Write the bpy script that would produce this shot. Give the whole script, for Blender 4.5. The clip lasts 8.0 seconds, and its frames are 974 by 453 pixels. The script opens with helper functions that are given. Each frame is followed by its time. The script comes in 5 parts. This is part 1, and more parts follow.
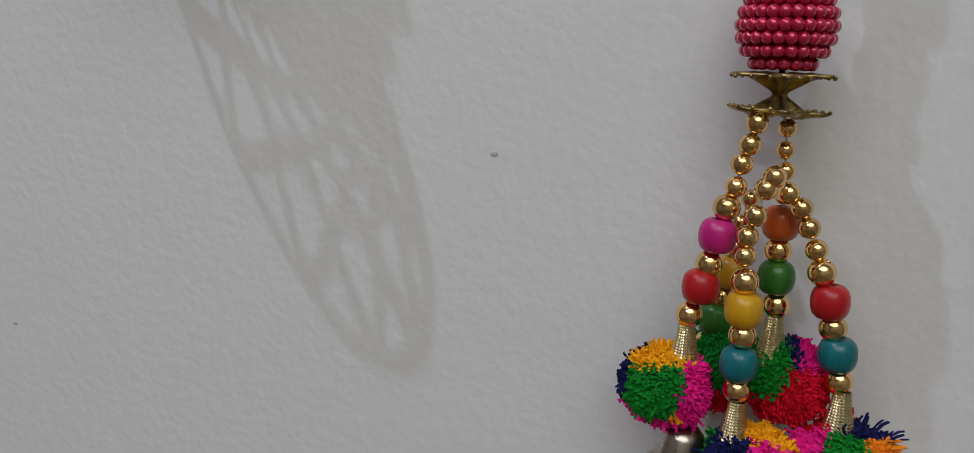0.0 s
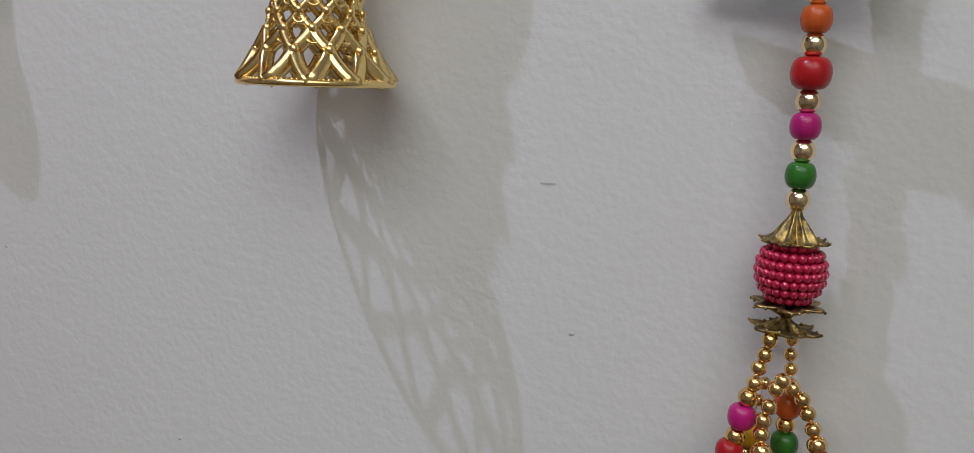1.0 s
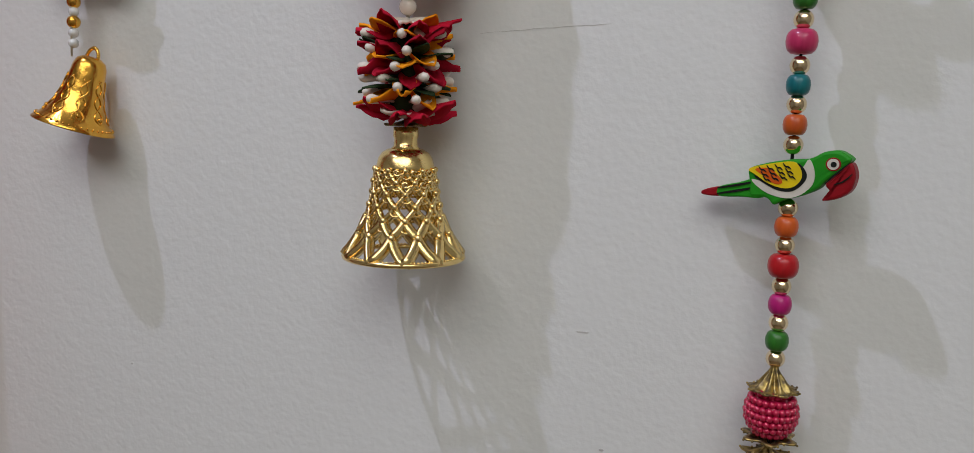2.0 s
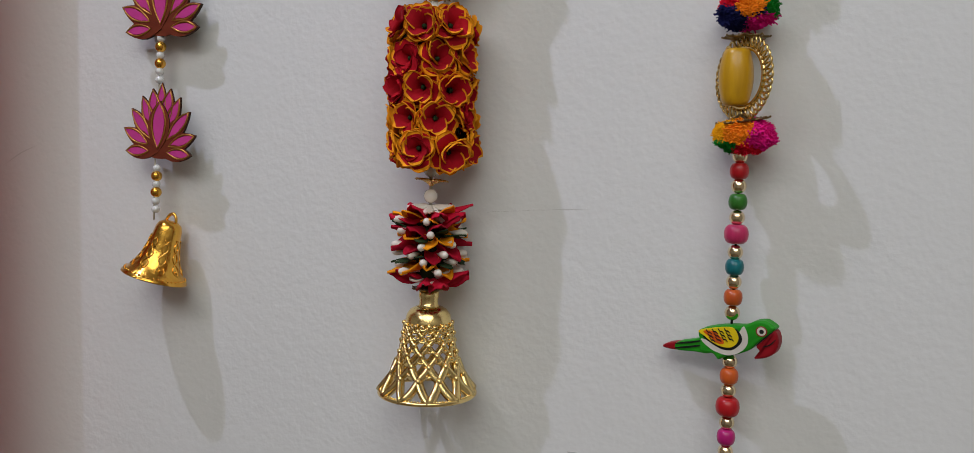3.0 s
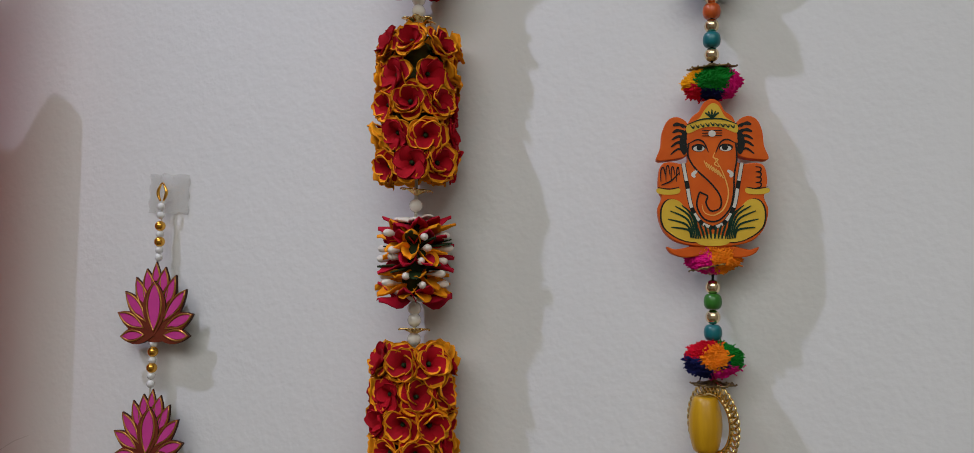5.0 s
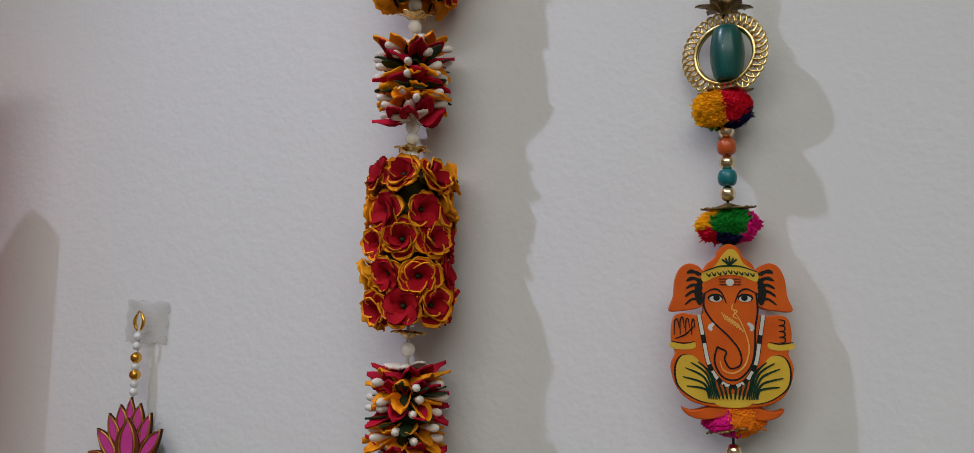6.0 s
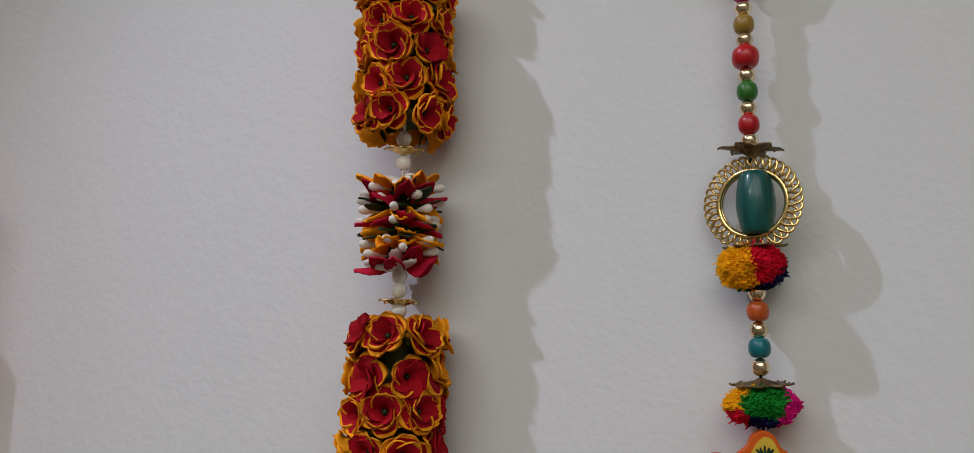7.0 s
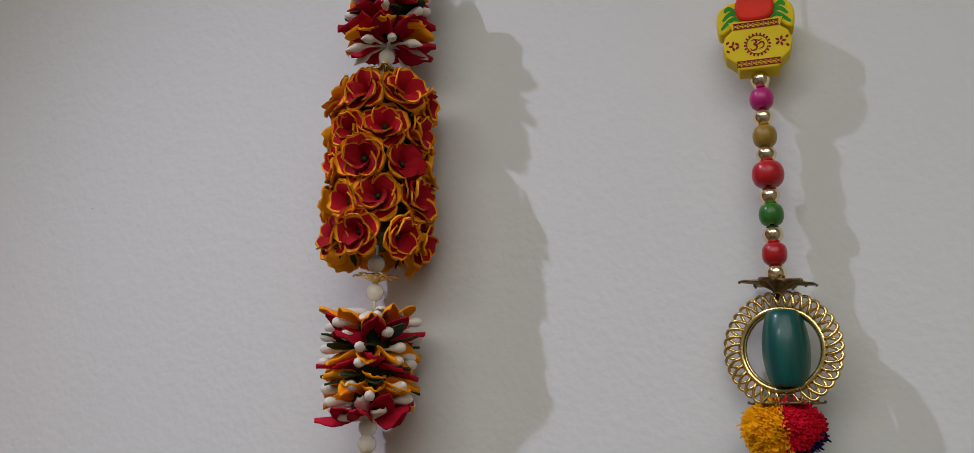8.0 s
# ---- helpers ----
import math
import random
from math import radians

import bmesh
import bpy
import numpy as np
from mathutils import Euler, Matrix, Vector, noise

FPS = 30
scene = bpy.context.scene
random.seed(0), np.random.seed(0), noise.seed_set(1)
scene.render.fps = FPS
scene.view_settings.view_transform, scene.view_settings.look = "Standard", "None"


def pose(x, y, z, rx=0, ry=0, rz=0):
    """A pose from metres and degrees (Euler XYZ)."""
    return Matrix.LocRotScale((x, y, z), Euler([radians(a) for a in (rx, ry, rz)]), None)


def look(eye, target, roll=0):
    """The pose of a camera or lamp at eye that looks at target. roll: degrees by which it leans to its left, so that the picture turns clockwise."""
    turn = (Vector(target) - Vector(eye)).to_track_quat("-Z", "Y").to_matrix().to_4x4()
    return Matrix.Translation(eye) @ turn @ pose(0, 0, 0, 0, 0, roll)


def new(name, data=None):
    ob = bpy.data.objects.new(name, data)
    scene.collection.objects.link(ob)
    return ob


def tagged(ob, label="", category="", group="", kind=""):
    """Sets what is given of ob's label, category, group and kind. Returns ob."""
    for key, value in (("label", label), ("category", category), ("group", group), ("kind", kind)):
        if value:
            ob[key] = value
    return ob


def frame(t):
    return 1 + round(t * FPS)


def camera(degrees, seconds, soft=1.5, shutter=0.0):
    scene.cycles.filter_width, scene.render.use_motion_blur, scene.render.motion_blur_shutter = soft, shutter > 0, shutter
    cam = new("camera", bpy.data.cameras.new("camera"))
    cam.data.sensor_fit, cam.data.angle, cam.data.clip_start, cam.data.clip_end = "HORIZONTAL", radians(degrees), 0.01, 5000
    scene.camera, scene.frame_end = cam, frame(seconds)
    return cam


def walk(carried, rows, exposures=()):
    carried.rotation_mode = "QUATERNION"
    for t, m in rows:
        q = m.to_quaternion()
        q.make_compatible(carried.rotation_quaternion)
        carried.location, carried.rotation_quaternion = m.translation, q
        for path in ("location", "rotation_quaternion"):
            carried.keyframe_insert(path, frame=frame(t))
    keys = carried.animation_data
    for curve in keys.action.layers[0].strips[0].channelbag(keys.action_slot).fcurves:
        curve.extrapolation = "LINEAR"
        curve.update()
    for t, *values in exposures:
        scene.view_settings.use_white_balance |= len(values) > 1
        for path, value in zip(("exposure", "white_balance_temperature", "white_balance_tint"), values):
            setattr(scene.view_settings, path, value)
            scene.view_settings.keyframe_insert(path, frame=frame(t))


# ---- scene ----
cam = camera(61.3, 8.0, soft=0.8)
METRES, EYE, TILT, LEAN, TURN = 0.75, 1.3, -12.0, -1.6, 16.8
ROWS = [
    (0.0, 0.0, 0.0, 0.0, 0.0, 0.0, -0.0),
    (0.5, -0.025, -0.0602, 0.0354, 0.36, 0.81, -0.16),
    (1.0, -0.0387, -0.1221, 0.0797, 0.94, 1.78, -0.4),
    (1.5, -0.055, -0.189, 0.1178, 1.14, 2.87, -0.44),
    (2.0, -0.0689, -0.2598, 0.1515, 1.23, 4.24, -0.39),
    (3.5, -0.0586, -0.457, 0.2631, 1.57, 9.79, 0.14),
    (4.0, -0.0497, -0.4679, 0.3071, 1.7, 12.01, 0.37),
    (4.5, -0.0453, -0.4766, 0.3572, 1.77, 13.91, 0.66),
    (6.0, -0.0357, -0.4453, 0.4944, 2.36, 19.24, 0.57),
    (6.5, -0.0276, -0.4174, 0.5476, 2.76, 21.19, 0.37),
    (7.0, -0.0227, -0.3952, 0.5979, 3.31, 23.19, 0.24),
    (7.5, -0.0188, -0.3764, 0.641, 3.8, 25.61, 0.09),
    (8.0, -0.0017, -0.3344, 0.6753, 4.58, 28.0, -0.15),
]
walk(cam, [(t, pose(0, 0, EYE, TILT, LEAN, TURN) @ pose(METRES * x, METRES * y, METRES * z, 90 + pitch, roll, yaw)) for t, x, y, z, yaw, pitch, roll in ROWS],
     [(0.0, 0.08, 6290, 11), (1.0, 0.13, 6330, 11), (2.2, 0.13, 6400, 10), (4.0, 0.0, 6440, 10), (6.0, -0.12, 6460, 10), (8.0, -0.20, 6590, 10)])

# ---- world and light ----
world = bpy.data.worlds.new("world")
scene.world = world
world.use_nodes = True
world.node_tree.nodes["Background"].inputs[0].default_value = (0.75, 0.8, 0.9, 1)
world.node_tree.nodes["Background"].inputs[1].default_value = 0.05


def lamp(name, kind, m, watts, colour, size):
    data = bpy.data.lights.new(name, kind)
    data.energy, data.color = watts, colour
    if kind == "AREA":
        data.shape, data.size = "DISK", size
    else:
        data.shadow_soft_size = size
    ob = new(name, data)
    ob.matrix_world = m
    return ob


spot = lamp("ceiling_spot_light", "SPOT", look((-0.72, -0.262, 2.745), (0.7, 0.26, 0.2)), 30.5, (0.74, 0.765, 1.0), 0.009)
spot.data.spot_size, spot.data.spot_blend = radians(68), 1.0
lamp("ceiling_lamp_light", "AREA", look((-0.86, -1.35, 2.745), (-0.4, -0.6, 0.0)), 6, (1.0, 0.91, 0.97), 0.4)
# Broad soft fill added overhead in place of the room's ambient light.
lamp("ceiling_panel_light", "AREA", pose(0.28, -1.66, 2.75), 31.5, (0.966, 1.0, 0.945), 2.2)

# ---- materials ----


def material(name, colour, rough=0.5, metal=0.0, other=None, scale=60.0, bump=0.0, bump_scale=400.0, spread=0.5,
             stretch=(1, 1, 1), sheen=0.0, coat=0.0, vary=0.0, spec=None):
    """A surface with two scales of variation: colour drifts to other by a noise, and fine relief."""
    mat = bpy.data.materials.new(name)
    mat.use_nodes = True
    nt = mat.node_tree
    bsdf = nt.nodes["Principled BSDF"]
    coord = nt.nodes.new("ShaderNodeTexCoord")
    mapping = nt.nodes.new("ShaderNodeMapping")
    mapping.inputs["Scale"].default_value = stretch
    nt.links.new(coord.outputs["Object"], mapping.inputs["Vector"])
    big = nt.nodes.new("ShaderNodeTexNoise")
    big.inputs["Scale"].default_value, big.inputs["Detail"].default_value = scale, 5
    nt.links.new(mapping.outputs[0], big.inputs["Vector"])
    ramp = nt.nodes.new("ShaderNodeValToRGB")
    ramp.color_ramp.elements[0].position, ramp.color_ramp.elements[1].position = 0.5 - spread / 2, 0.5 + spread / 2
    other = other or tuple(c * 0.82 for c in colour)
    ramp.color_ramp.elements[0].color, ramp.color_ramp.elements[1].color = (*colour, 1), (*other, 1)
    nt.links.new(big.outputs["Fac"], ramp.inputs[0])
    out = ramp.outputs[0]
    if vary:
        info = nt.nodes.new("ShaderNodeObjectInfo")
        hsv = nt.nodes.new("ShaderNodeHueSaturation")
        rng = nt.nodes.new("ShaderNodeMapRange")
        rng.inputs["To Min"].default_value, rng.inputs["To Max"].default_value = 1 - vary, 1 + vary
        nt.links.new(info.outputs["Random"], rng.inputs["Value"])
        nt.links.new(rng.outputs[0], hsv.inputs["Value"])
        nt.links.new(out, hsv.inputs["Color"])
        out = hsv.outputs[0]
    nt.links.new(out, bsdf.inputs["Base Color"])
    bsdf.inputs["Metallic"].default_value = metal
    mr = nt.nodes.new("ShaderNodeMapRange")
    mr.inputs["To Min"].default_value, mr.inputs["To Max"].default_value = max(rough - 0.08, 0.03), min(rough + 0.1, 1)
    nt.links.new(big.outputs["Fac"], mr.inputs["Value"])
    nt.links.new(mr.outputs[0], bsdf.inputs["Roughness"])
    if bump:
        fine = nt.nodes.new("ShaderNodeTexNoise")
        fine.inputs["Scale"].default_value, fine.inputs["Detail"].default_value = bump_scale, 3
        nt.links.new(mapping.outputs[0], fine.inputs["Vector"])
        b = nt.nodes.new("ShaderNodeBump")
        b.inputs["Strength"].default_value, b.inputs["Distance"].default_value = 1.0, bump
        nt.links.new(fine.outputs["Fac"], b.inputs["Height"])
        nt.links.new(b.outputs[0], bsdf.inputs["Normal"])
    bsdf.inputs["Specular IOR Level"].default_value = spec if spec is not None else (0.5 if metal or rough < 0.3 else 0.14)
    bsdf.inputs["Sheen Weight"].default_value = sheen
    bsdf.inputs["Coat Weight"].default_value = coat
    bsdf.inputs["Coat Roughness"].default_value = 0.12
    return mat


def wall_paint():
    """White emulsion with an orange-peel relief, faint clouding and a few specks."""
    mat = material("wall_paint", (0.76, 0.755, 0.75), 0.62, other=(0.70, 0.70, 0.70), scale=2.2, spread=0.7)
    nt = mat.node_tree
    bsdf = nt.nodes["Principled BSDF"]
    coord = nt.nodes["Texture Coordinate"]
    heights = []
    for scale, detail, weight in ((105.0, 2.0, 0.55), (270.0, 2.0, 0.36), (30.0, 2.0, 0.35)):
        n = nt.nodes.new("ShaderNodeTexNoise")
        n.inputs["Scale"].default_value, n.inputs["Detail"].default_value = scale, detail
        nt.links.new(coord.outputs["Object"], n.inputs["Vector"])
        m = nt.nodes.new("ShaderNodeMath")
        m.operation = "MULTIPLY"
        m.inputs[1].default_value = weight
        nt.links.new(n.outputs["Fac"], m.inputs[0])
        heights.append(m.outputs[0])
    while len(heights) > 1:
        a = nt.nodes.new("ShaderNodeMath")
        nt.links.new(heights.pop(), a.inputs[0])
        nt.links.new(heights.pop(), a.inputs[1])
        heights.append(a.outputs[0])
    b = nt.nodes.new("ShaderNodeBump")
    b.inputs["Strength"].default_value, b.inputs["Distance"].default_value = 1.0, 0.00065
    nt.links.new(heights[0], b.inputs["Height"])
    nt.links.new(b.outputs[0], bsdf.inputs["Normal"])
    return mat


PAINT = wall_paint()
CEILING = material("ceiling_paint", (0.8, 0.8, 0.79), 0.7, scale=3, bump=0.0005, bump_scale=120)
FLOOR = material("floor_tile", (0.20, 0.15, 0.11), 0.35, scale=6, bump=0.0003, bump_scale=60)
SIDE = material("room_paint", (0.44, 0.41, 0.38), 0.7, scale=2, bump=0.0005, bump_scale=120)
MAROON = material("maroon_cloth", (0.42, 0.06, 0.05), 0.85, scale=14, bump=0.0006, bump_scale=900)
GOLD = material("gold_plated_plastic", (0.98, 0.77, 0.35), 0.2, 1.0, (0.90, 0.65, 0.25), 140, 0.00008, 700)
GOLD_PALE = material("champagne_gold_bead", (0.96, 0.82, 0.58), 0.10, 1.0, (0.84, 0.65, 0.38), 130, 0.00003, 500, vary=0.12)
GOLD_DEEP = material("deep_gold_bead", (0.95, 0.68, 0.32), 0.10, 1.0, (0.74, 0.47, 0.18), 160, 0.00004, 500, vary=0.12)
GOLD_RICH = material("yellow_gold_foil", (0.92, 0.55, 0.10), 0.2, 1.0, (0.75, 0.36, 0.05), 120, 0.0005, 170)
GOLD_RING = material("pale_gold_metal", (0.95, 0.73, 0.33), 0.2, 1.0, (0.66, 0.47, 0.17), 220, 0.0001, 900)
BRONZE = material("antique_bronze", (0.15, 0.11, 0.06), 0.34, 0.95, (0.50, 0.36, 0.12), 330, 0.0002, 900, 0.22)
BRONZE_DARK = material("dark_bronze", (0.10, 0.065, 0.035), 0.42, 0.85, (0.30, 0.2, 0.08), 260, 0.0002, 900, 0.3)
CONE_GOLD = material("woven_gold_foil", (0.72, 0.62, 0.36), 0.28, 1.0, (0.5, 0.4, 0.18), 300, 0.0001, 900)
SILVER = material("tarnished_silver_bell", (0.55, 0.5, 0.44), 0.28, 1.0, (0.3, 0.25, 0.2), 150, 0.0001, 600)
PEARL = material("pearl_plastic", (0.88, 0.85, 0.79), 0.14, 0.0, (0.77, 0.73, 0.65), 90, coat=0.6)
CRYSTAL = material("white_pearl", (0.80, 0.79, 0.77), 0.2, 0.0, (0.7, 0.7, 0.7), 120, coat=0.5)
PETAL_RED = material("red_foam", (0.42, 0.005, 0.014), 0.8, 0, (0.31, 0.003, 0.011), 90, 0.00012, 1500, vary=0.15)
PETAL_ORANGE = material("orange_foam", (0.92, 0.37, 0.012), 0.72, 0, (0.84, 0.29, 0.008), 90, 0.00012, 1500, vary=0.12)
PETAL_CRIMSON = material("crimson_foam", (0.52, 0.007, 0.034), 0.75, 0, (0.40, 0.005, 0.024), 110, 0.0001, 1500, vary=0.2)
PETAL_AMBER = material("amber_foam", (0.93, 0.36, 0.010), 0.75, 0, (0.86, 0.28, 0.006), 110, 0.0001, 1500, vary=0.12)
PETAL_GREEN = material("dark_green_foam", (0.018, 0.035, 0.016), 0.6, 0, (0.03, 0.06, 0.02), 110, 0.0001, 1500)
PETAL_WHITE = material("ivory_plastic_bud", (0.80, 0.75, 0.68), 0.4, 0, (0.7, 0.62, 0.54), 90, coat=0.2)
LEAF_GREEN = material("olive_calyx", (0.05, 0.06, 0.02), 0.6, 0, (0.09, 0.09, 0.03), 120)
THREAD = material("cream_thread", (0.6, 0.55, 0.45), 0.8, 0, None, 300)
THREAD_DARK = material("black_cord", (0.02, 0.018, 0.018), 0.8, 0, None, 300)


def wood(name, colour, dark):
    return material(name, colour, 0.34, 0, dark, 80, 0.0001, 300, 0.45, (3, 3, 0.25), coat=0.25, vary=0.1, spec=0.35)


WOOD = {
    "red": wood("red_lacquered_wood", (0.50, 0.008, 0.014), (0.36, 0.006, 0.010)),
    "orange": wood("orange_lacquered_wood", (0.62, 0.12, 0.015), (0.48, 0.07, 0.012)),
    "green": wood("green_lacquered_wood", (0.035, 0.19, 0.02), (0.02, 0.11, 0.012)),
    "teal": wood("teal_lacquered_wood", (0.006, 0.17, 0.19), (0.003, 0.10, 0.12)),
    "magenta": wood("magenta_lacquered_wood", (0.52, 0.012, 0.19), (0.38, 0.008, 0.13)),
    "rose": wood("rose_lacquered_wood", (0.58, 0.035, 0.13), (0.42, 0.02, 0.09)),
    "yellow": wood("yellow_lacquered_wood", (0.62, 0.34, 0.008), (0.48, 0.24, 0.005)),
    "mustard": wood("mustard_lacquered_wood", (0.40, 0.25, 0.03), (0.28, 0.16, 0.02)),
    "bottle": wood("bottle_green_wood", (0.006, 0.10, 0.085), (0.003, 0.05, 0.045)),
}
BALL_PINK = material("crimson_pearl_paint", (0.58, 0.010, 0.075), 0.2, 0.3, (0.48, 0.007, 0.055), 120, coat=0.8)


def yarn(name, colour):
    return material(name, colour, 0.9, 0, tuple(c * 0.8 for c in colour), 500, sheen=0.0)


YARN = {
    "green": yarn("green_yarn", (0.010, 0.25, 0.025)),
    "gold": yarn("golden_yarn", (1.0, 0.46, 0.005)),
    "orange": yarn("orange_yarn", (1.0, 0.29, 0.012)),
    "pink": yarn("pink_yarn", (0.92, 0.015, 0.30)),
    "red": yarn("red_yarn", (0.75, 0.006, 0.03)),
    "navy": yarn("navy_yarn", (0.012, 0.015, 0.09)),
}
PAINT_ORANGE = material("orange_poster_paint", (0.70, 0.125, 0.010), 0.48, 0, (0.58, 0.085, 0.008), 70, 0.0001, 500)
PAINT_YELLOW = material("yellow_poster_paint", (0.70, 0.47, 0.05), 0.48, 0, (0.62, 0.38, 0.035), 90, 0.0001, 500)
PAINT_LEMON = material("lemon_poster_paint", (0.80, 0.60, 0.01), 0.45, 0, (0.70, 0.5, 0.01), 90, 0.0001, 500)
PAINT_GREEN = material("green_poster_paint", (0.025, 0.30, 0.015), 0.45, 0, (0.015, 0.22, 0.012), 90, 0.0001, 500)
PAINT_BLACK = material("black_poster_paint", (0.012, 0.014, 0.012), 0.45, 0, None, 90)
PAINT_DARKGREEN = material("dark_green_poster_paint", (0.01, 0.04, 0.02), 0.45, 0, None, 90)
PAINT_WHITE = material("white_poster_paint", (0.68, 0.64, 0.56), 0.5, 0, None, 90)
PAINT_RED = material("dark_red_poster_paint", (0.30, 0.008, 0.014), 0.45, 0, None, 90)
PAINT_CREAM = material("cream_orange_poster_paint", (0.85, 0.45, 0.10), 0.5, 0, None, 90)
PAINT_SCARLET = material("scarlet_poster_paint", (0.85, 0.03, 0.01), 0.45, 0, (0.6, 0.03, 0.01), 90)
LOTUS_PINK = material("pink_acrylic", (0.62, 0.060, 0.30), 0.4, 0, (0.52, 0.045, 0.25), 90, coat=0.15)
LOTUS_BROWN = material("copper_brown_lacquer", (0.20, 0.030, 0.018), 0.35, 0.45, (0.27, 0.055, 0.022), 90)
LOTUS_GOLD = material("gold_liner_paint", (0.58, 0.30, 0.07), 0.32, 0.8, (0.42, 0.19, 0.04), 200)
MDF = material("dark_cut_wood_edge", (0.035, 0.018, 0.012), 0.7, 0, (0.06, 0.03, 0.02), 200)


def clear_tape():
    mat = bpy.data.materials.new("clear_tape")
    mat.use_nodes = True
    nt = mat.node_tree
    gloss, clear, mix = (nt.nodes.new("ShaderNodeBsdf" + k) for k in ("Glossy", "Transparent", "Diffuse"))
    mix.inputs["Color"].default_value = (0.85, 0.85, 0.84, 1)
    gloss.inputs["Roughness"].default_value = 0.22
    clear.inputs["Color"].default_value = (0.96, 0.96, 0.95, 1)
    one, two = nt.nodes.new("ShaderNodeMixShader"), nt.nodes.new("ShaderNodeMixShader")
    one.inputs[0].default_value, two.inputs[0].default_value = 0.13, 0.06
    nt.links.new(clear.outputs[0], one.inputs[1])
    nt.links.new(mix.outputs[0], one.inputs[2])
    nt.links.new(one.outputs[0], two.inputs[1])
    nt.links.new(gloss.outputs[0], two.inputs[2])
    nt.links.new(two.outputs[0], nt.nodes["Material Output"].inputs[0])
    return mat


TAPE = clear_tape()


def thin_cloth(mat):
    """Lets light seep through the cloth, so the shade it casts turns red."""
    nt = mat.node_tree
    seep, mix = nt.nodes.new("ShaderNodeBsdfTranslucent"), nt.nodes.new("ShaderNodeMixShader")
    seep.inputs["Color"].default_value = (0.58, 0.09, 0.07, 1)
    mix.inputs[0].default_value = 0.42
    nt.links.new(nt.nodes["Principled BSDF"].outputs[0], mix.inputs[1])
    nt.links.new(seep.outputs[0], mix.inputs[2])
    nt.links.new(mix.outputs[0], nt.nodes["Material Output"].inputs[0])


thin_cloth(MAROON)

# ---- building helpers ----


def finish(name, bm, mats, smooth=True):
    me = bpy.data.meshes.new(name)
    bm.to_mesh(me)
    bm.free()
    for m in (mats if isinstance(mats, (list, tuple)) else [mats]):
        me.materials.append(m)
    if smooth:
        me.polygons.foreach_set("use_smooth", [True] * len(me.polygons))
    return me


def part(name, mesh, parent, m=None, label=""):
    """Links a mesh as one object under a thing or a part, at the pose m in its parent's space."""
    ob = new(name, mesh)
    ob.parent = parent
    ob.matrix_basis = m or Matrix()
    return tagged(ob, label)


def grid(bm, rows, close_u=False, close_v=False, mat=0):
    """A sheet through rows of points; returns its faces."""
    vs = [[bm.verts.new(p) for p in row] for row in rows]
    nu, nv = len(vs), len(vs[0])
    out = []
    for i in range(nu - (0 if close_u else 1)):
        for j in range(nv - (0 if close_v else 1)):
            a, b = vs[i], vs[(i + 1) % nu]
            f = bm.faces.new((a[j], a[(j + 1) % nv], b[(j + 1) % nv], b[j]))
            f.material_index = mat
            out.append(f)
    return vs, out


def lathe(bm, profile, n=20, mat=0, m=Matrix()):
    """A turned form from (radius, height) pairs."""
    rows = [[m @ Vector((r * math.cos(2 * math.pi * k / n), r * math.sin(2 * math.pi * k / n), z)) for k in range(n)]
            for r, z in profile]
    grid(bm, rows, close_v=True, mat=mat)
    return bm


def tube(bm, points, radius, n=6, closed=False, mat=0, flat=1.0):
    """A round bar along points; radius is a number or one for each point."""
    pts = [Vector(p) for p in points]
    rows = []
    side = None
    for i, p in enumerate(pts):
        a = pts[i - 1] if i or closed else pts[0]
        b = pts[(i + 1) % len(pts)] if i + 1 < len(pts) or closed else pts[-1]
        d = (b - a).normalized()
        if side is None:
            side = d.orthogonal().normalized()
        side = (side - d * side.dot(d)).normalized()
        up = d.cross(side)
        r = radius[i] if isinstance(radius, (list, tuple)) else radius
        rows.append([p + side * (r * math.cos(2 * math.pi * k / n)) + up * (r * flat * math.sin(2 * math.pi * k / n)) for k in range(n)])
    vs, _ = grid(bm, rows, close_u=closed, close_v=True, mat=mat)
    if not closed:
        for ring in (vs[0][::-1], vs[-1]):
            bm.faces.new(ring).material_index = mat
    return bm


def ball(bm, centre, r, n=10, rings=6, mat=0, squash=1.0):
    c = Vector(centre)
    top, bot = bm.verts.new(c + Vector((0, 0, r * squash))), bm.verts.new(c - Vector((0, 0, r * squash)))
    rows = []
    for i in range(1, rings):
        a = math.pi * i / rings
        rows.append([c + Vector((r * math.sin(a) * math.cos(2 * math.pi * k / n), r * math.sin(a) * math.sin(2 * math.pi * k / n),
                                 r * squash * math.cos(a))) for k in range(n)])
    vs, _ = grid(bm, rows, close_v=True, mat=mat)
    for k in range(n):
        bm.faces.new((top, vs[0][(k + 1) % n], vs[0][k])).material_index = mat
        bm.faces.new((bot, vs[-1][k], vs[-1][(k + 1) % n])).material_index = mat
    return bm


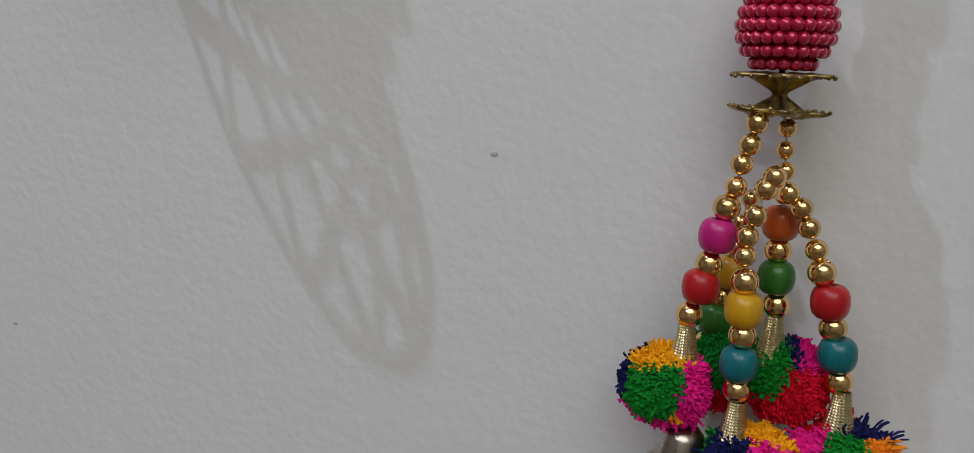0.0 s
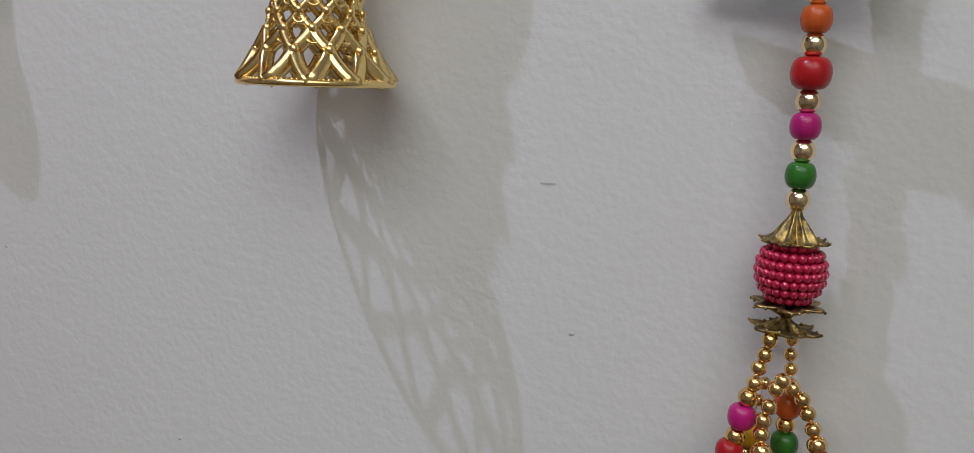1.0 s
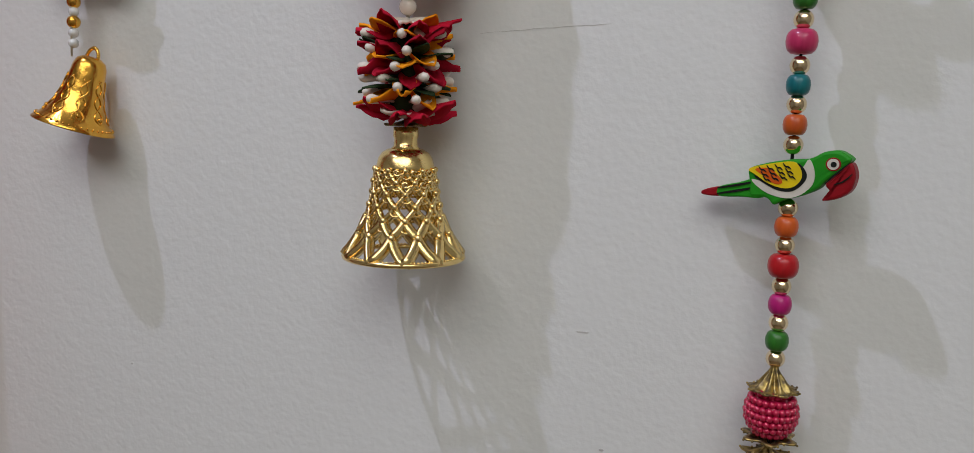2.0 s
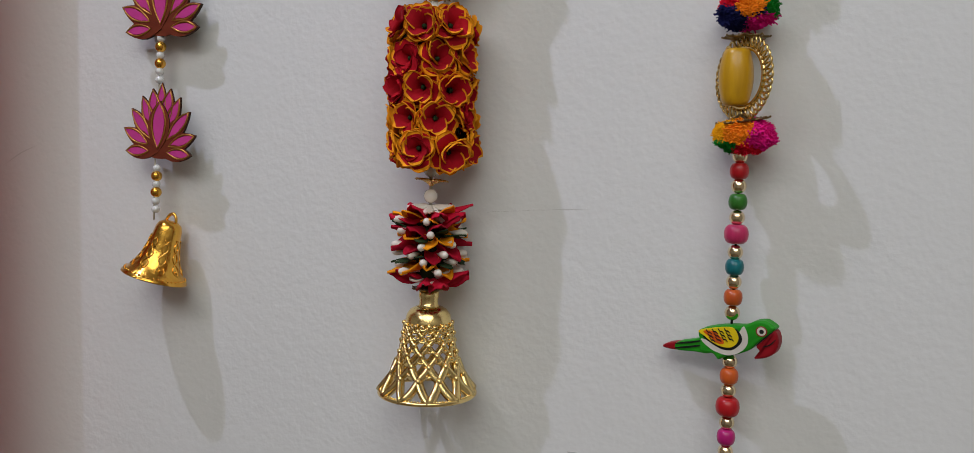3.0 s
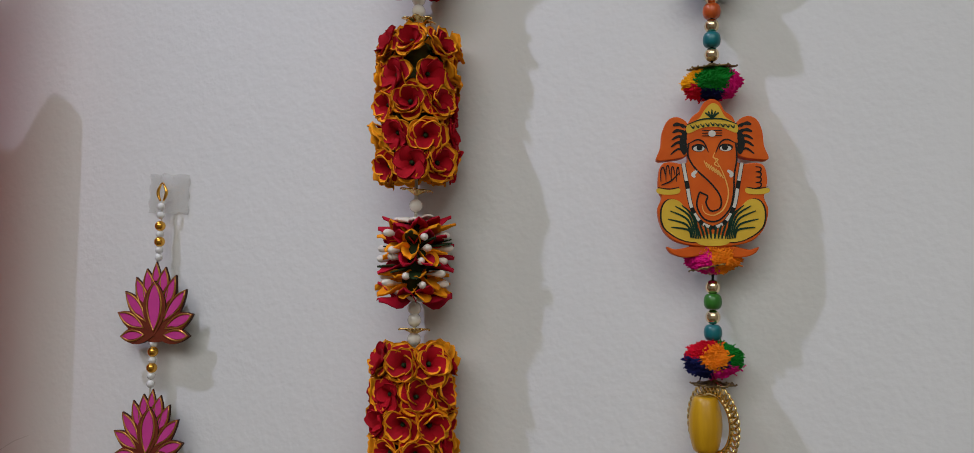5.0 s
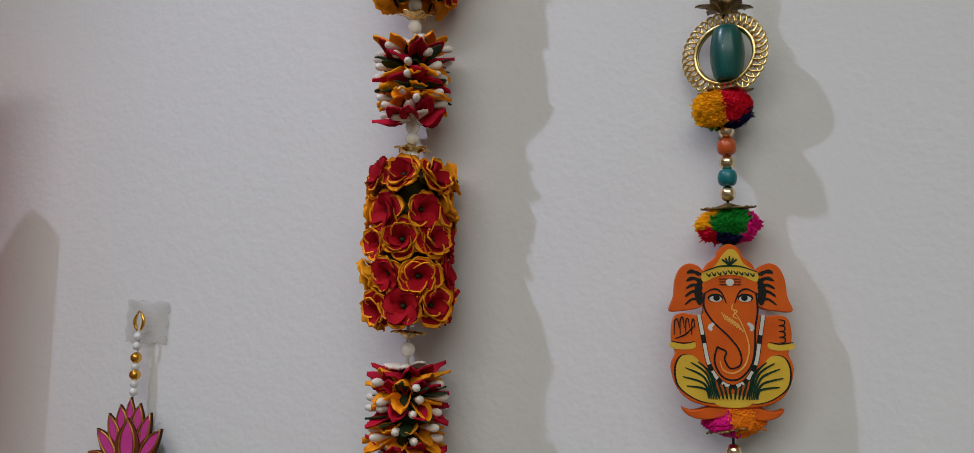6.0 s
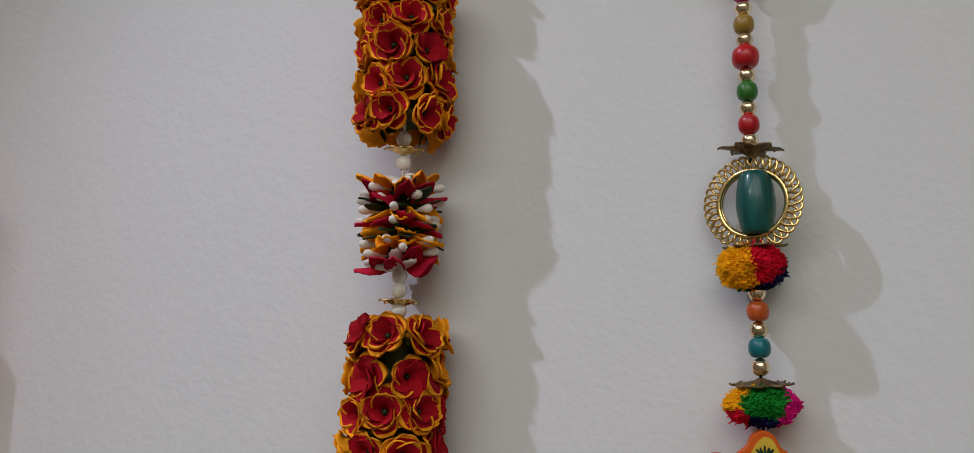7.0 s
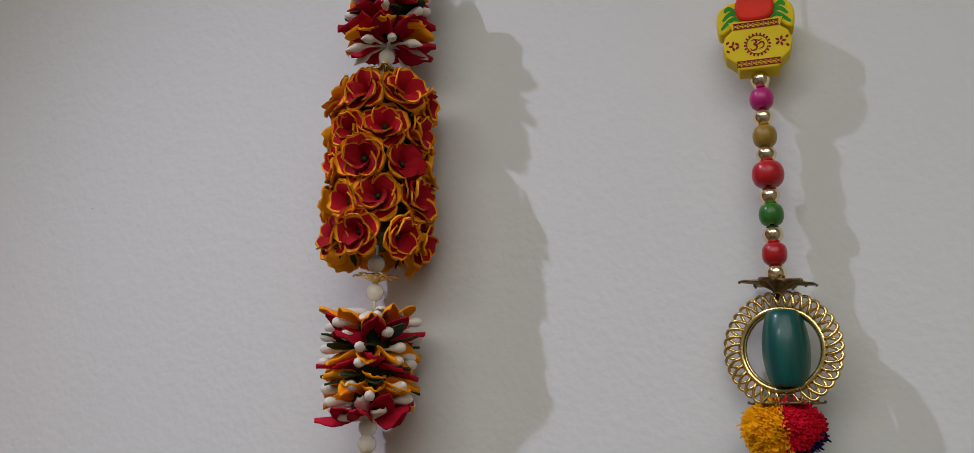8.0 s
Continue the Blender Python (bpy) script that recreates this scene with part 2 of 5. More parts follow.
def smooth_line(points, steps=6, closed=False):
    """A soft curve through a few points (Catmull-Rom)."""
    p = [Vector(q) for q in points]
    n = len(p)
    out = []
    for i in range(n if closed else n - 1):
        a, b = p[i], p[(i + 1) % n]
        z0 = p[i - 1] if (i or closed) else a
        z1 = p[(i + 2) % n] if (i + 2 < n or closed) else b
        for s in range(steps):
            t = s / steps
            out.append(0.5 * (2 * a + (b - z0) * t + (2 * z0 - 5 * a + 4 * b - z1) * t * t + (3 * a - z0 - 3 * b + z1) * t ** 3))
    if not closed:
        out.append(p[-1])
    return out


def board(bm, outline, front, back, mat=0, side=None, bevel=0.0):
    """A cut-out of thickness from y = front to y = back from an outline in (x, z), its front edge rounded by bevel."""
    pts = [(q[0], q[1]) for q in outline]
    area = sum(a[0] * b[1] - b[0] * a[1] for a, b in zip(pts, pts[1:] + pts[:1]))
    if area < 0:
        pts = pts[::-1]
    n = len(pts)
    rings = [(0.0, back), (0.0, front + bevel)]
    if bevel:
        rings += [(bevel * 0.3, front + bevel * 0.3), (bevel, front)]
    rows = []
    for inset, y in rings:
        row = []
        for i, (x, z) in enumerate(pts):
            (ax, az), (bx, bz) = pts[i - 1], pts[(i + 1) % n]
            d = Vector((bx - ax, bz - az))
            d = d.normalized() if d.length else d
            row.append(bm.verts.new((x - d.y * inset, y, z + d.x * inset)))
        rows.append(row)
    side = mat if side is None else side
    for a, b in zip(rows, rows[1:]):
        for i in range(n):
            bm.faces.new((a[i], a[(i + 1) % n], b[(i + 1) % n], b[i])).material_index = side
    bm.faces.new(rows[-1]).material_index = mat
    bm.faces.new(rows[0][::-1]).material_index = side
    return bm


def stroke(bm, points, width, y, mat, taper=True, lift=0.00025):
    """A painted brush line in the (x, z) plane: a thin raised ribbon."""
    p = [Vector((q[0], q[1])) for q in points]
    n = len(p)
    left, right = [], []
    for i in range(n):
        d = (p[min(i + 1, n - 1)] - p[max(i - 1, 0)])
        d = d.normalized() if d.length else Vector((1, 0))
        w = width / 2 * (0.35 + 0.65 * math.sin(math.pi * (i + 0.5) / n) if taper else 1)
        left.append((p[i].x - d.y * w, p[i].y + d.x * w))
        right.append((p[i].x + d.y * w, p[i].y - d.x * w))
    rows = [[(x, y, z) for x, z in left], [(x, y - lift, z) for x, z in left],
            [(x, y - lift, z) for x, z in right], [(x, y, z) for x, z in right]]
    grid(bm, rows, mat=mat)
    return bm


def ellipse(cx, cz, rx, rz, turn=0.0, n=28):
    c, s = math.cos(radians(turn)), math.sin(radians(turn))
    return [(cx + rx * math.cos(a) * c - rz * math.sin(a) * s, cz + rx * math.cos(a) * s + rz * math.sin(a) * c)
            for a in (2 * math.pi * k / n for k in range(n))]


def thing(name, at, label, category, group=""):
    ob = new(name)
    ob.location = at
    ob.empty_display_size = 0.02
    return tagged(ob, label, category, group)


def slab(name, size, at, mat, label=""):
    """A plain piece of the room, from its size and middle."""
    bm = bmesh.new()
    bmesh.ops.create_cube(bm, size=1, matrix=Matrix.Diagonal((*size, 1)))
    ob = new(name, finish(name, bm, mat, False))
    ob.location = at
    return tagged(ob, label, "", "", "structure")


# ---- the room ----
WALL_Y = 0.26
slab("wall_north", (3.4, 0.12, 2.76), (-0.3, WALL_Y + 0.06, 1.38), PAINT, "white painted plaster wall with fine orange-peel texture")
slab("wall_south", (3.4, 0.12, 2.76), (-0.3, -2.86, 1.38), SIDE, "plain pale painted wall")
slab("wall_east", (0.12, 3.06, 2.76), (1.46, -1.27, 1.38), SIDE, "plain pale painted wall")
slab("wall_west", (0.12, 3.06, 2.76), (-2.06, -1.27, 1.38), SIDE, "plain pale painted wall")
slab("floor", (3.64, 3.3, 0.1), (-0.3, -1.3, -0.05), FLOOR, "beige polished floor")
slab("ceiling", (3.64, 3.3, 0.1), (-0.3, -1.3, 2.81), CEILING, "white painted ceiling")


def shade_cloth():
    """An unseen pleated cloth, added to throw reddish shade on the wall's left."""
    bm = bmesh.new()
    rows = []
    for k in range(15):
        z = 1.96 * k / 14
        rows.append([(-0.542 - 0.66 * j / 60, 0.17 + 0.016 * math.sin(j * 0.75) * (1.1 - 0.4 * k / 14), z + 0.004) for j in range(61)])
    grid(bm, rows)
    ob = new("curtain", finish("curtain", bm, MAROON))
    return tagged(ob, "unseen maroon cloth added to cast the reddish shade on the wall", "curtain")


shade_cloth()

# ---- small kinds of part ----
CACHE = {}


def cached(key, make):
    if key not in CACHE:
        CACHE[key] = make()
    return CACHE[key]


def metal_bead_mesh(d, mat):
    """A hollow plated bead with a slight seam and dimpled ends."""
    def make():
        bm = bmesh.new()
        r = d / 2
        prof = [(r * 0.16, -r * 0.84), (r * 0.2, -r * 0.955)]
        prof += [(r * math.cos(a), r * math.sin(a)) for a in (radians(-72 + 9 * k) for k in range(17))]
        prof += [(r * 0.2, r * 0.955), (r * 0.16, r * 0.84)]
        lathe(bm, prof, 20)
        return finish("metal_bead", bm, mat)
    return cached(("metal", round(d, 4), mat.name), make)


def wood_bead_mesh(d, tall, colour):
    """A turned wooden bead: barrel sides, rounded shoulders, bored ends."""
    def make():
        bm = bmesh.new()
        r, h = d / 2, tall / 2
        prof = [(r * 0.16, -h * 0.7), (r * 0.22, -h * 0.96), (r * 0.42, -h), (r * 0.66, -h * 0.93), (r * 0.85, -h * 0.72), (r * 0.96, -h * 0.4), (r, 0)]
        prof += [(a, -z) for a, z in prof[-2::-1]]
        lathe(bm, prof, 22)
        return finish("wooden_bead", bm, WOOD[colour])
    return cached(("wood", round(d, 4), round(tall, 4), colour), make)


def pearl_mesh(d, mat=None):
    def make():
        return finish("pearl_bead", ball(bmesh.new(), (0, 0, 0), d / 2, 16, 10), mat or PEARL)
    return cached(("pearl", round(d, 4), (mat or PEARL).name), make)


def flower_cap_mesh(r, h, n, lip, mat, open_up=False, leafy=0.12):
    """A cast bead cap: fluted petals that flare from a small hole, with beaded rims. Opens downward unless open_up."""
    bm = bmesh.new()
    steps, around = 9, n * 8
    shells = []
    for inner in (0, 1):
        rows = []
        for i in range(steps):
            t = i / (steps - 1)
            row = []
            for k in range(around):
                a = 2 * math.pi * k / around
                wave = math.cos(n * a)
                rr = r * (0.15 + 0.85 * (t ** 1.25)) * (1 + leafy * wave * t * t)
                zz = -h * t ** 0.75 + h * lip * max(0, t - 0.6) ** 1.5 * 2.2
                zz += h * 0.14 * wave * math.sin(math.pi * min(t * 1.15, 1))
                zz -= inner * 0.0009
                row.append((rr * (1 - 0.02 * inner) * math.cos(a), rr * (1 - 0.02 * inner) * math.sin(a), -zz if open_up else zz))
            rows.append(row)
        vs, _ = grid(bm, rows, close_v=True)
        shells.append(vs)
    for k in range(around):
        a, b = shells[0][-1], shells[1][-1]
        bm.faces.new((a[k], a[(k + 1) % around], b[(k + 1) % around], b[k]))
    for k in range(n * 3):
        v = shells[0][-1][int(k * around / (n * 3))].co
        ball(bm, v, r * 0.055, 6, 4)
    bmesh.ops.recalc_face_normals(bm, faces=bm.faces[:])
    return finish("flower_cap", bm, mat)


def pompom(parent, at, size, colours, seed, turn=0.0, fray=0.06, count=4600):
    """A trimmed yarn ball in patches of colour: a soft core part with a tuft of cut threads for each colour."""
    rnd = random.Random(seed)
    core = bmesh.new()
    sx, sy, sz = (s / 2 for s in size)
    dirs = [(c, Vector(d).normalized(), w) for c, d, w in colours]
    names = list(dict.fromkeys(c for c, _, _ in dirs))
    lump = lambda d: 1 + 0.16 * noise.noise(Vector(d) * 2.2 + Vector((seed * 7.1, seed * 3.3, 0)))
    ball(core, (0, 0, 0), 1, 28, 18)
    for f in core.faces:
        d = f.calc_center_median().normalized()
        f.material_index = names.index(max(dirs, key=lambda q: q[1].dot(d) + q[2])[0])
    for v in core.verts:
        v.co = Vector((v.co.x * sx, v.co.y * sy, v.co.z * sz)) * 0.88 * lump(v.co)
    pom = part("pompom", finish("pompom", core, [YARN[c] for c in names]), parent, pose(*at, 0, 0, turn), "fluffy multicoloured yarn pompom")
    tufts = {}
    for k in range(count):
        u, a = rnd.uniform(-1, 1), rnd.uniform(0, 2 * math.pi)
        d = Vector((math.sqrt(1 - u * u) * math.cos(a), math.sqrt(1 - u * u) * math.sin(a), u))
        jit = d + Vector((rnd.gauss(0, 0.05), rnd.gauss(0, 0.05), rnd.gauss(0, 0.05)))
        c = max(dirs, key=lambda q: q[1].dot(jit) + q[2])[0]
        bm = tufts.setdefault(c, bmesh.new())
        reach = lump(d) * rnd.uniform(0.93, 1.0) + (rnd.random() < 0.025) * rnd.uniform(0, fray * 3)
        tip = Vector((d.x * sx, d.y * sy, d.z * sz)) * reach + Vector((rnd.gauss(0, 1), rnd.gauss(0, 1), rnd.gauss(0, 1))) * sz * 0.05
        root = Vector((d.x * sx, d.y * sy, d.z * sz)) * 0.62 * lump(d)
        w = 0.00052 * rnd.uniform(0.7, 1.25)
        mid = root.lerp(tip, 0.8) + Vector((rnd.gauss(0, 1), rnd.gauss(0, 1), rnd.gauss(0, 1))) * sz * 0.03
        e1 = d.orthogonal().normalized()
        e2 = d.cross(e1)
        rings = []
        for p, q in ((root, 0.7), (mid, 1.0), (tip, 0.85)):
            rings.append([bm.verts.new(p + (e1 * math.cos(g) + e2 * math.sin(g)) * w * q) for g in (0, 2.1, 4.2)])
        for s, e in zip(rings, rings[1:]):
            for i in range(3):
                bm.faces.new((s[i], s[(i + 1) % 3], e[(i + 1) % 3], e[i]))
        bm.faces.new(rings[-1])
    for c, bm in tufts.items():
        part("yarn_tuft", finish("yarn_tuft", bm, YARN[c], False), pom, None, c.replace("navy", "navy blue") + " cut yarn threads")
    return pom


def cord(parent, points, r, mat, label):
    return part("cord", finish("cord", tube(bmesh.new(), points, r, 6), mat), parent, None, label)


# ---- the long bead hanging ----
RX, RY = 0.013, 0.2425
bead_hanging = thing("bead_hanging", (RX, RY, 2.13), "long beaded wall hanging with pompoms, painted wooden charms and tassels", "wall hanging")
base = Vector((RX, RY, 2.13))


def drift(z):
    """The cord leans a little from its hook to its tassel."""
    return Vector((0.0135 - 0.0022 * max(0, (1.95 - z)) / 0.6, 0.244 - 0.005 * max(0, 1.9 - z) / 0.6, z)) - base


def bead(z, kind, d=0.0112, tall=None):
    if kind == "gold":
        return part("gold_bead", metal_bead_mesh(0.0092, GOLD_PALE), bead_hanging, Matrix.Translation(drift(z)), "small shiny gold bead")
    mesh = wood_bead_mesh(d, tall or d * 0.88, kind)
    return part("wooden_bead", mesh, bead_hanging, Matrix.Translation(drift(z)) @ pose(0, 0, 0, 0, 0, (z * 9137) % 360), kind + " lacquered wooden bead")


cord(bead_hanging, [drift(z) for z in (2.13, 2.0, 1.9, 1.78, 1.7, 1.6, 1.5, 1.4, 1.29)], 0.0008, THREAD_DARK, "thin black cord")
for z, kind in ((2.025, "gold"), (2.015, "magenta"), (2.0055, "gold"), (1.996, "mustard"), (1.987, "gold"), (1.9665, "gold"), (1.9575, "green"),
                (1.948, "gold"), (1.939, "red"), (1.930, "gold"), (1.849, "gold"), (1.8395, "orange"), (1.830, "gold"), (1.821, "teal"), (1.8115, "gold"),
                (1.665, "gold"), (1.656, "green"), (1.6465, "gold"), (1.637, "teal"), (1.535, "gold"), (1.526, "red"), (1.517, "gold"), (1.5075, "green"),
                (1.498, "gold"), (1.477, "gold"), (1.468, "teal"), (1.459, "gold"), (1.4495, "orange"), (1.440, "gold"), (1.410, "gold"),
                (1.401, "orange"), (1.392, "gold"), (1.372, "gold"), (1.363, "magenta"), (1.354, "gold"), (1.345, "green"), (1.336, "gold")):
    bead(z, kind)
for z, kind in ((1.977, "red"), (1.488, "rose"), (1.382, "red")):
    bead(z, kind, 0.0146, 0.0118)


def cap(z, r, h, n, lip, mat, up=False, leafy=0.12, tip=(0, 0), label="antique bronze flower-shaped bead cap", name="bead_cap"):
    mesh = cached(("cap", r, h, n, lip, up, mat.name), lambda: flower_cap_mesh(r, h, n, lip, mat, up, leafy))
    return part(name, mesh, bead_hanging, Matrix.Translation(drift(z)) @ pose(0, 0, 0, tip[0], tip[1], z * 7000 % 60), label)


cap(1.9212, 0.0128, 0.006, 6, 0.6, BRONZE_DARK, up=True, leafy=0.28, tip=(4, 4))
cap(1.8765, 0.0130, 0.0045, 6, 0.5, BRONZE_DARK, leafy=0.2, tip=(2, -3))
cap(1.806, 0.0132, 0.004, 8, 0.6, BRONZE_DARK, leafy=0.15, tip=(4, -5))
cap(1.6728, 0.0118, 0.006, 6, 0.4, BRONZE, up=True, leafy=0.15, tip=(0, -12))
cap(1.6085, 0.0118, 0.0045, 8, 0.7, BRONZE_DARK, leafy=0.18, tip=(0, 0))
cap(1.5605, 0.0135, 0.006, 8, 0.6, BRONZE_DARK, leafy=0.15, tip=(4, -8))
cap(1.3325, 0.0116, 0.0155, 8, 0.45, BRONZE, leafy=0.1, label="fluted antique brass bell cap")
cap(1.2906, 0.0120, 0.0068, 6, 0.45, BRONZE, up=True, leafy=0.2, label="antique brass flower cap opening upward")
cap(1.2914, 0.0115, 0.0075, 6, 0.75, BRONZE, leafy=0.2, label="antique brass flower cap opening downward", tip=(0, 3))

# pompoms on the cord: colour, direction that the patch faces, weight
pompom(bead_hanging, drift(1.862) + Vector((-0.002, -0.002, 0)), (0.034, 0.030, 0.024), (("gold", (-1, -1.1, 0), 0.1), ("red", (1, -0.9, 0.2), 0.05), ("navy", (1, 0.2, -0.4), 0.0), ("green", (-0.6, 1, -0.4), 0)), 3)
pompom(bead_hanging, drift(1.7925), (0.036, 0.030, 0.021), (("gold", (-1, -0.5, 0.35), 0), ("green", (0.1, -1, 0.2), 0.05), ("pink", (1, -0.25, -0.1), 0), ("navy", (-0.25, -0.7, -0.9), -0.16), ("red", (-0.8, -0.5, -0.6), -0.1)), 5)
pompom(bead_hanging, drift(1.6835), (0.034, 0.024, 0.021), (("pink", (-0.75, -0.7, -0.2), 0.02), ("orange", (0.75, -0.7, 0.1), 0.05), ("green", (0, 1, 0), 0)), 7)
pompom(bead_hanging, drift(1.6205), (0.035, 0.030, 0.023), (("orange", (0.1, -1, 0.25), 0.0), ("red", (-0.65, -0.7, 0.6), -0.05), ("navy", (-0.8, -0.6, -0.45), 0.03), ("green", (1, -0.4, 0.2), -0.03), ("pink", (0.8, -0.5, -0.8), -0.05), ("navy", (0.6, -0.9, -0.2), -0.17)), 9)
pompom(bead_hanging, drift(1.547) + Vector((0.002, -0.001, 0)), (0.037, 0.030, 0.022), (("orange", (-0.35, -1, 0.3), 0), ("gold", (-1, -0.4, 0.3), 0), ("pink", (0.85, -0.7, 0), 0.08), ("green", (-0.8, -0.4, -0.7), -0.1), ("red", (0, -0.4, -1), -0.1)), 11)


def filigree_ring_mesh():
    """A cast ring with a wreath of small loops round a plain hoop."""
    bm = bmesh.new()
    circle = lambda r, y, n: [(r * math.cos(2 * math.pi * k / n), y, r * math.sin(2 * math.pi * k / n)) for k in range(n)]
    tube(bm, circle(0.0178, -0.0004, 56), 0.0015, 8, True)
    tube(bm, circle(0.0168, 0.0008, 56), 0.0010, 6, True)
    bmesh.ops.recalc_face_normals(bm, faces=bm.faces[:])
    return finish("filigree_ring", bm, GOLD_RING)


def ring_loop_mesh():
    bm = bmesh.new()
    loop = []
    for s in range(13):
        q = -1 + 2 * s / 12
        rr = 0.0186 + 0.0068 * (1 - abs(q) ** 2.2)
        loop.append((rr * math.cos(q * 0.19), -0.0006 + 0.0007 * q, rr * math.sin(q * 0.19)))
    tube(bm, loop, 0.00080, 6)
    bmesh.ops.recalc_face_normals(bm, faces=bm.faces[:])
    return finish("ring_loop", bm, GOLD_RING)


def long_bead_mesh(colour):
    bm = bmesh.new()
    r, h = 0.0101, 0.0166
    prof = [(r * 0.1, -h * 0.9), (r * 0.16, -h), (r * 0.62, -h), (r * 0.72, -h * 0.95)]
    prof += [(r * (0.66 + 0.34 * math.cos(q * 1.45) ** 0.9), h * q) for q in (-0.8, -0.6, -0.4, -0.2, 0, 0.2, 0.4, 0.6, 0.8)]
    prof += [(r * 0.72, h * 0.95), (r * 0.62, h), (r * 0.16, h), (r * 0.1, h * 0.9)]
    lathe(bm, prof, 28)
    return finish("long_bead", bm, WOOD[colour])


ring_mesh, loop_mesh = filigree_ring_mesh(), ring_loop_mesh()
for z, turn, colour, shift in ((1.896, -14, "bottle", (0.0016, 0, 0)), (1.5815, -50, "yellow", (-0.0045, -0.003, 0))):
    ring = part("filigree_ring", ring_mesh, bead_hanging, Matrix.Translation(drift(z)) @ pose(0, 0, 0, 0, 0, turn), "gold filigree ring of small loops round a barrel bead")
    for k in range(36):
        part("ring_loop", loop_mesh, ring, pose(0, 0, 0, 0, 10 * k, 0))
    part("barrel_bead", long_bead_mesh(colour), ring, pose(0, 0, 0, 0, 0, -turn) @ Matrix.Translation(shift) , "long glossy " + {"bottle": "bottle green", "yellow": "yellow"}[colour] + " wooden barrel bead")


def beaded_ball():
    """A ball wound with rows of small painted pearls."""
    bm = bmesh.new()
    ball(bm, (0, 0, 0), 0.0108, 18, 10, squash=0.95)
    core = part("beaded_ball", finish("beaded_ball", bm, BALL_PINK), bead_hanging, Matrix.Translation(drift(1.309)), "crimson ball wound with rows of tiny pearls")
    small = finish("tiny_pearl", ball(bmesh.new(), (0, 0, 0), 0.00182, 10, 7), BALL_PINK)
    for i in range(7):
        z = -0.0099 + 0.0033 * i
        r = math.sqrt(max(0.0118 ** 2 - (z * 0.92) ** 2, 0.00002))
        n = max(8, round(2 * math.pi * r / 0.0030))
        for k in range(n):
            a = 2 * math.pi * (k + 0.15 * i) / n
            part("tiny_pearl", small, core, Matrix.Translation((r * math.cos(a), r * math.sin(a), z)))


beaded_ball()


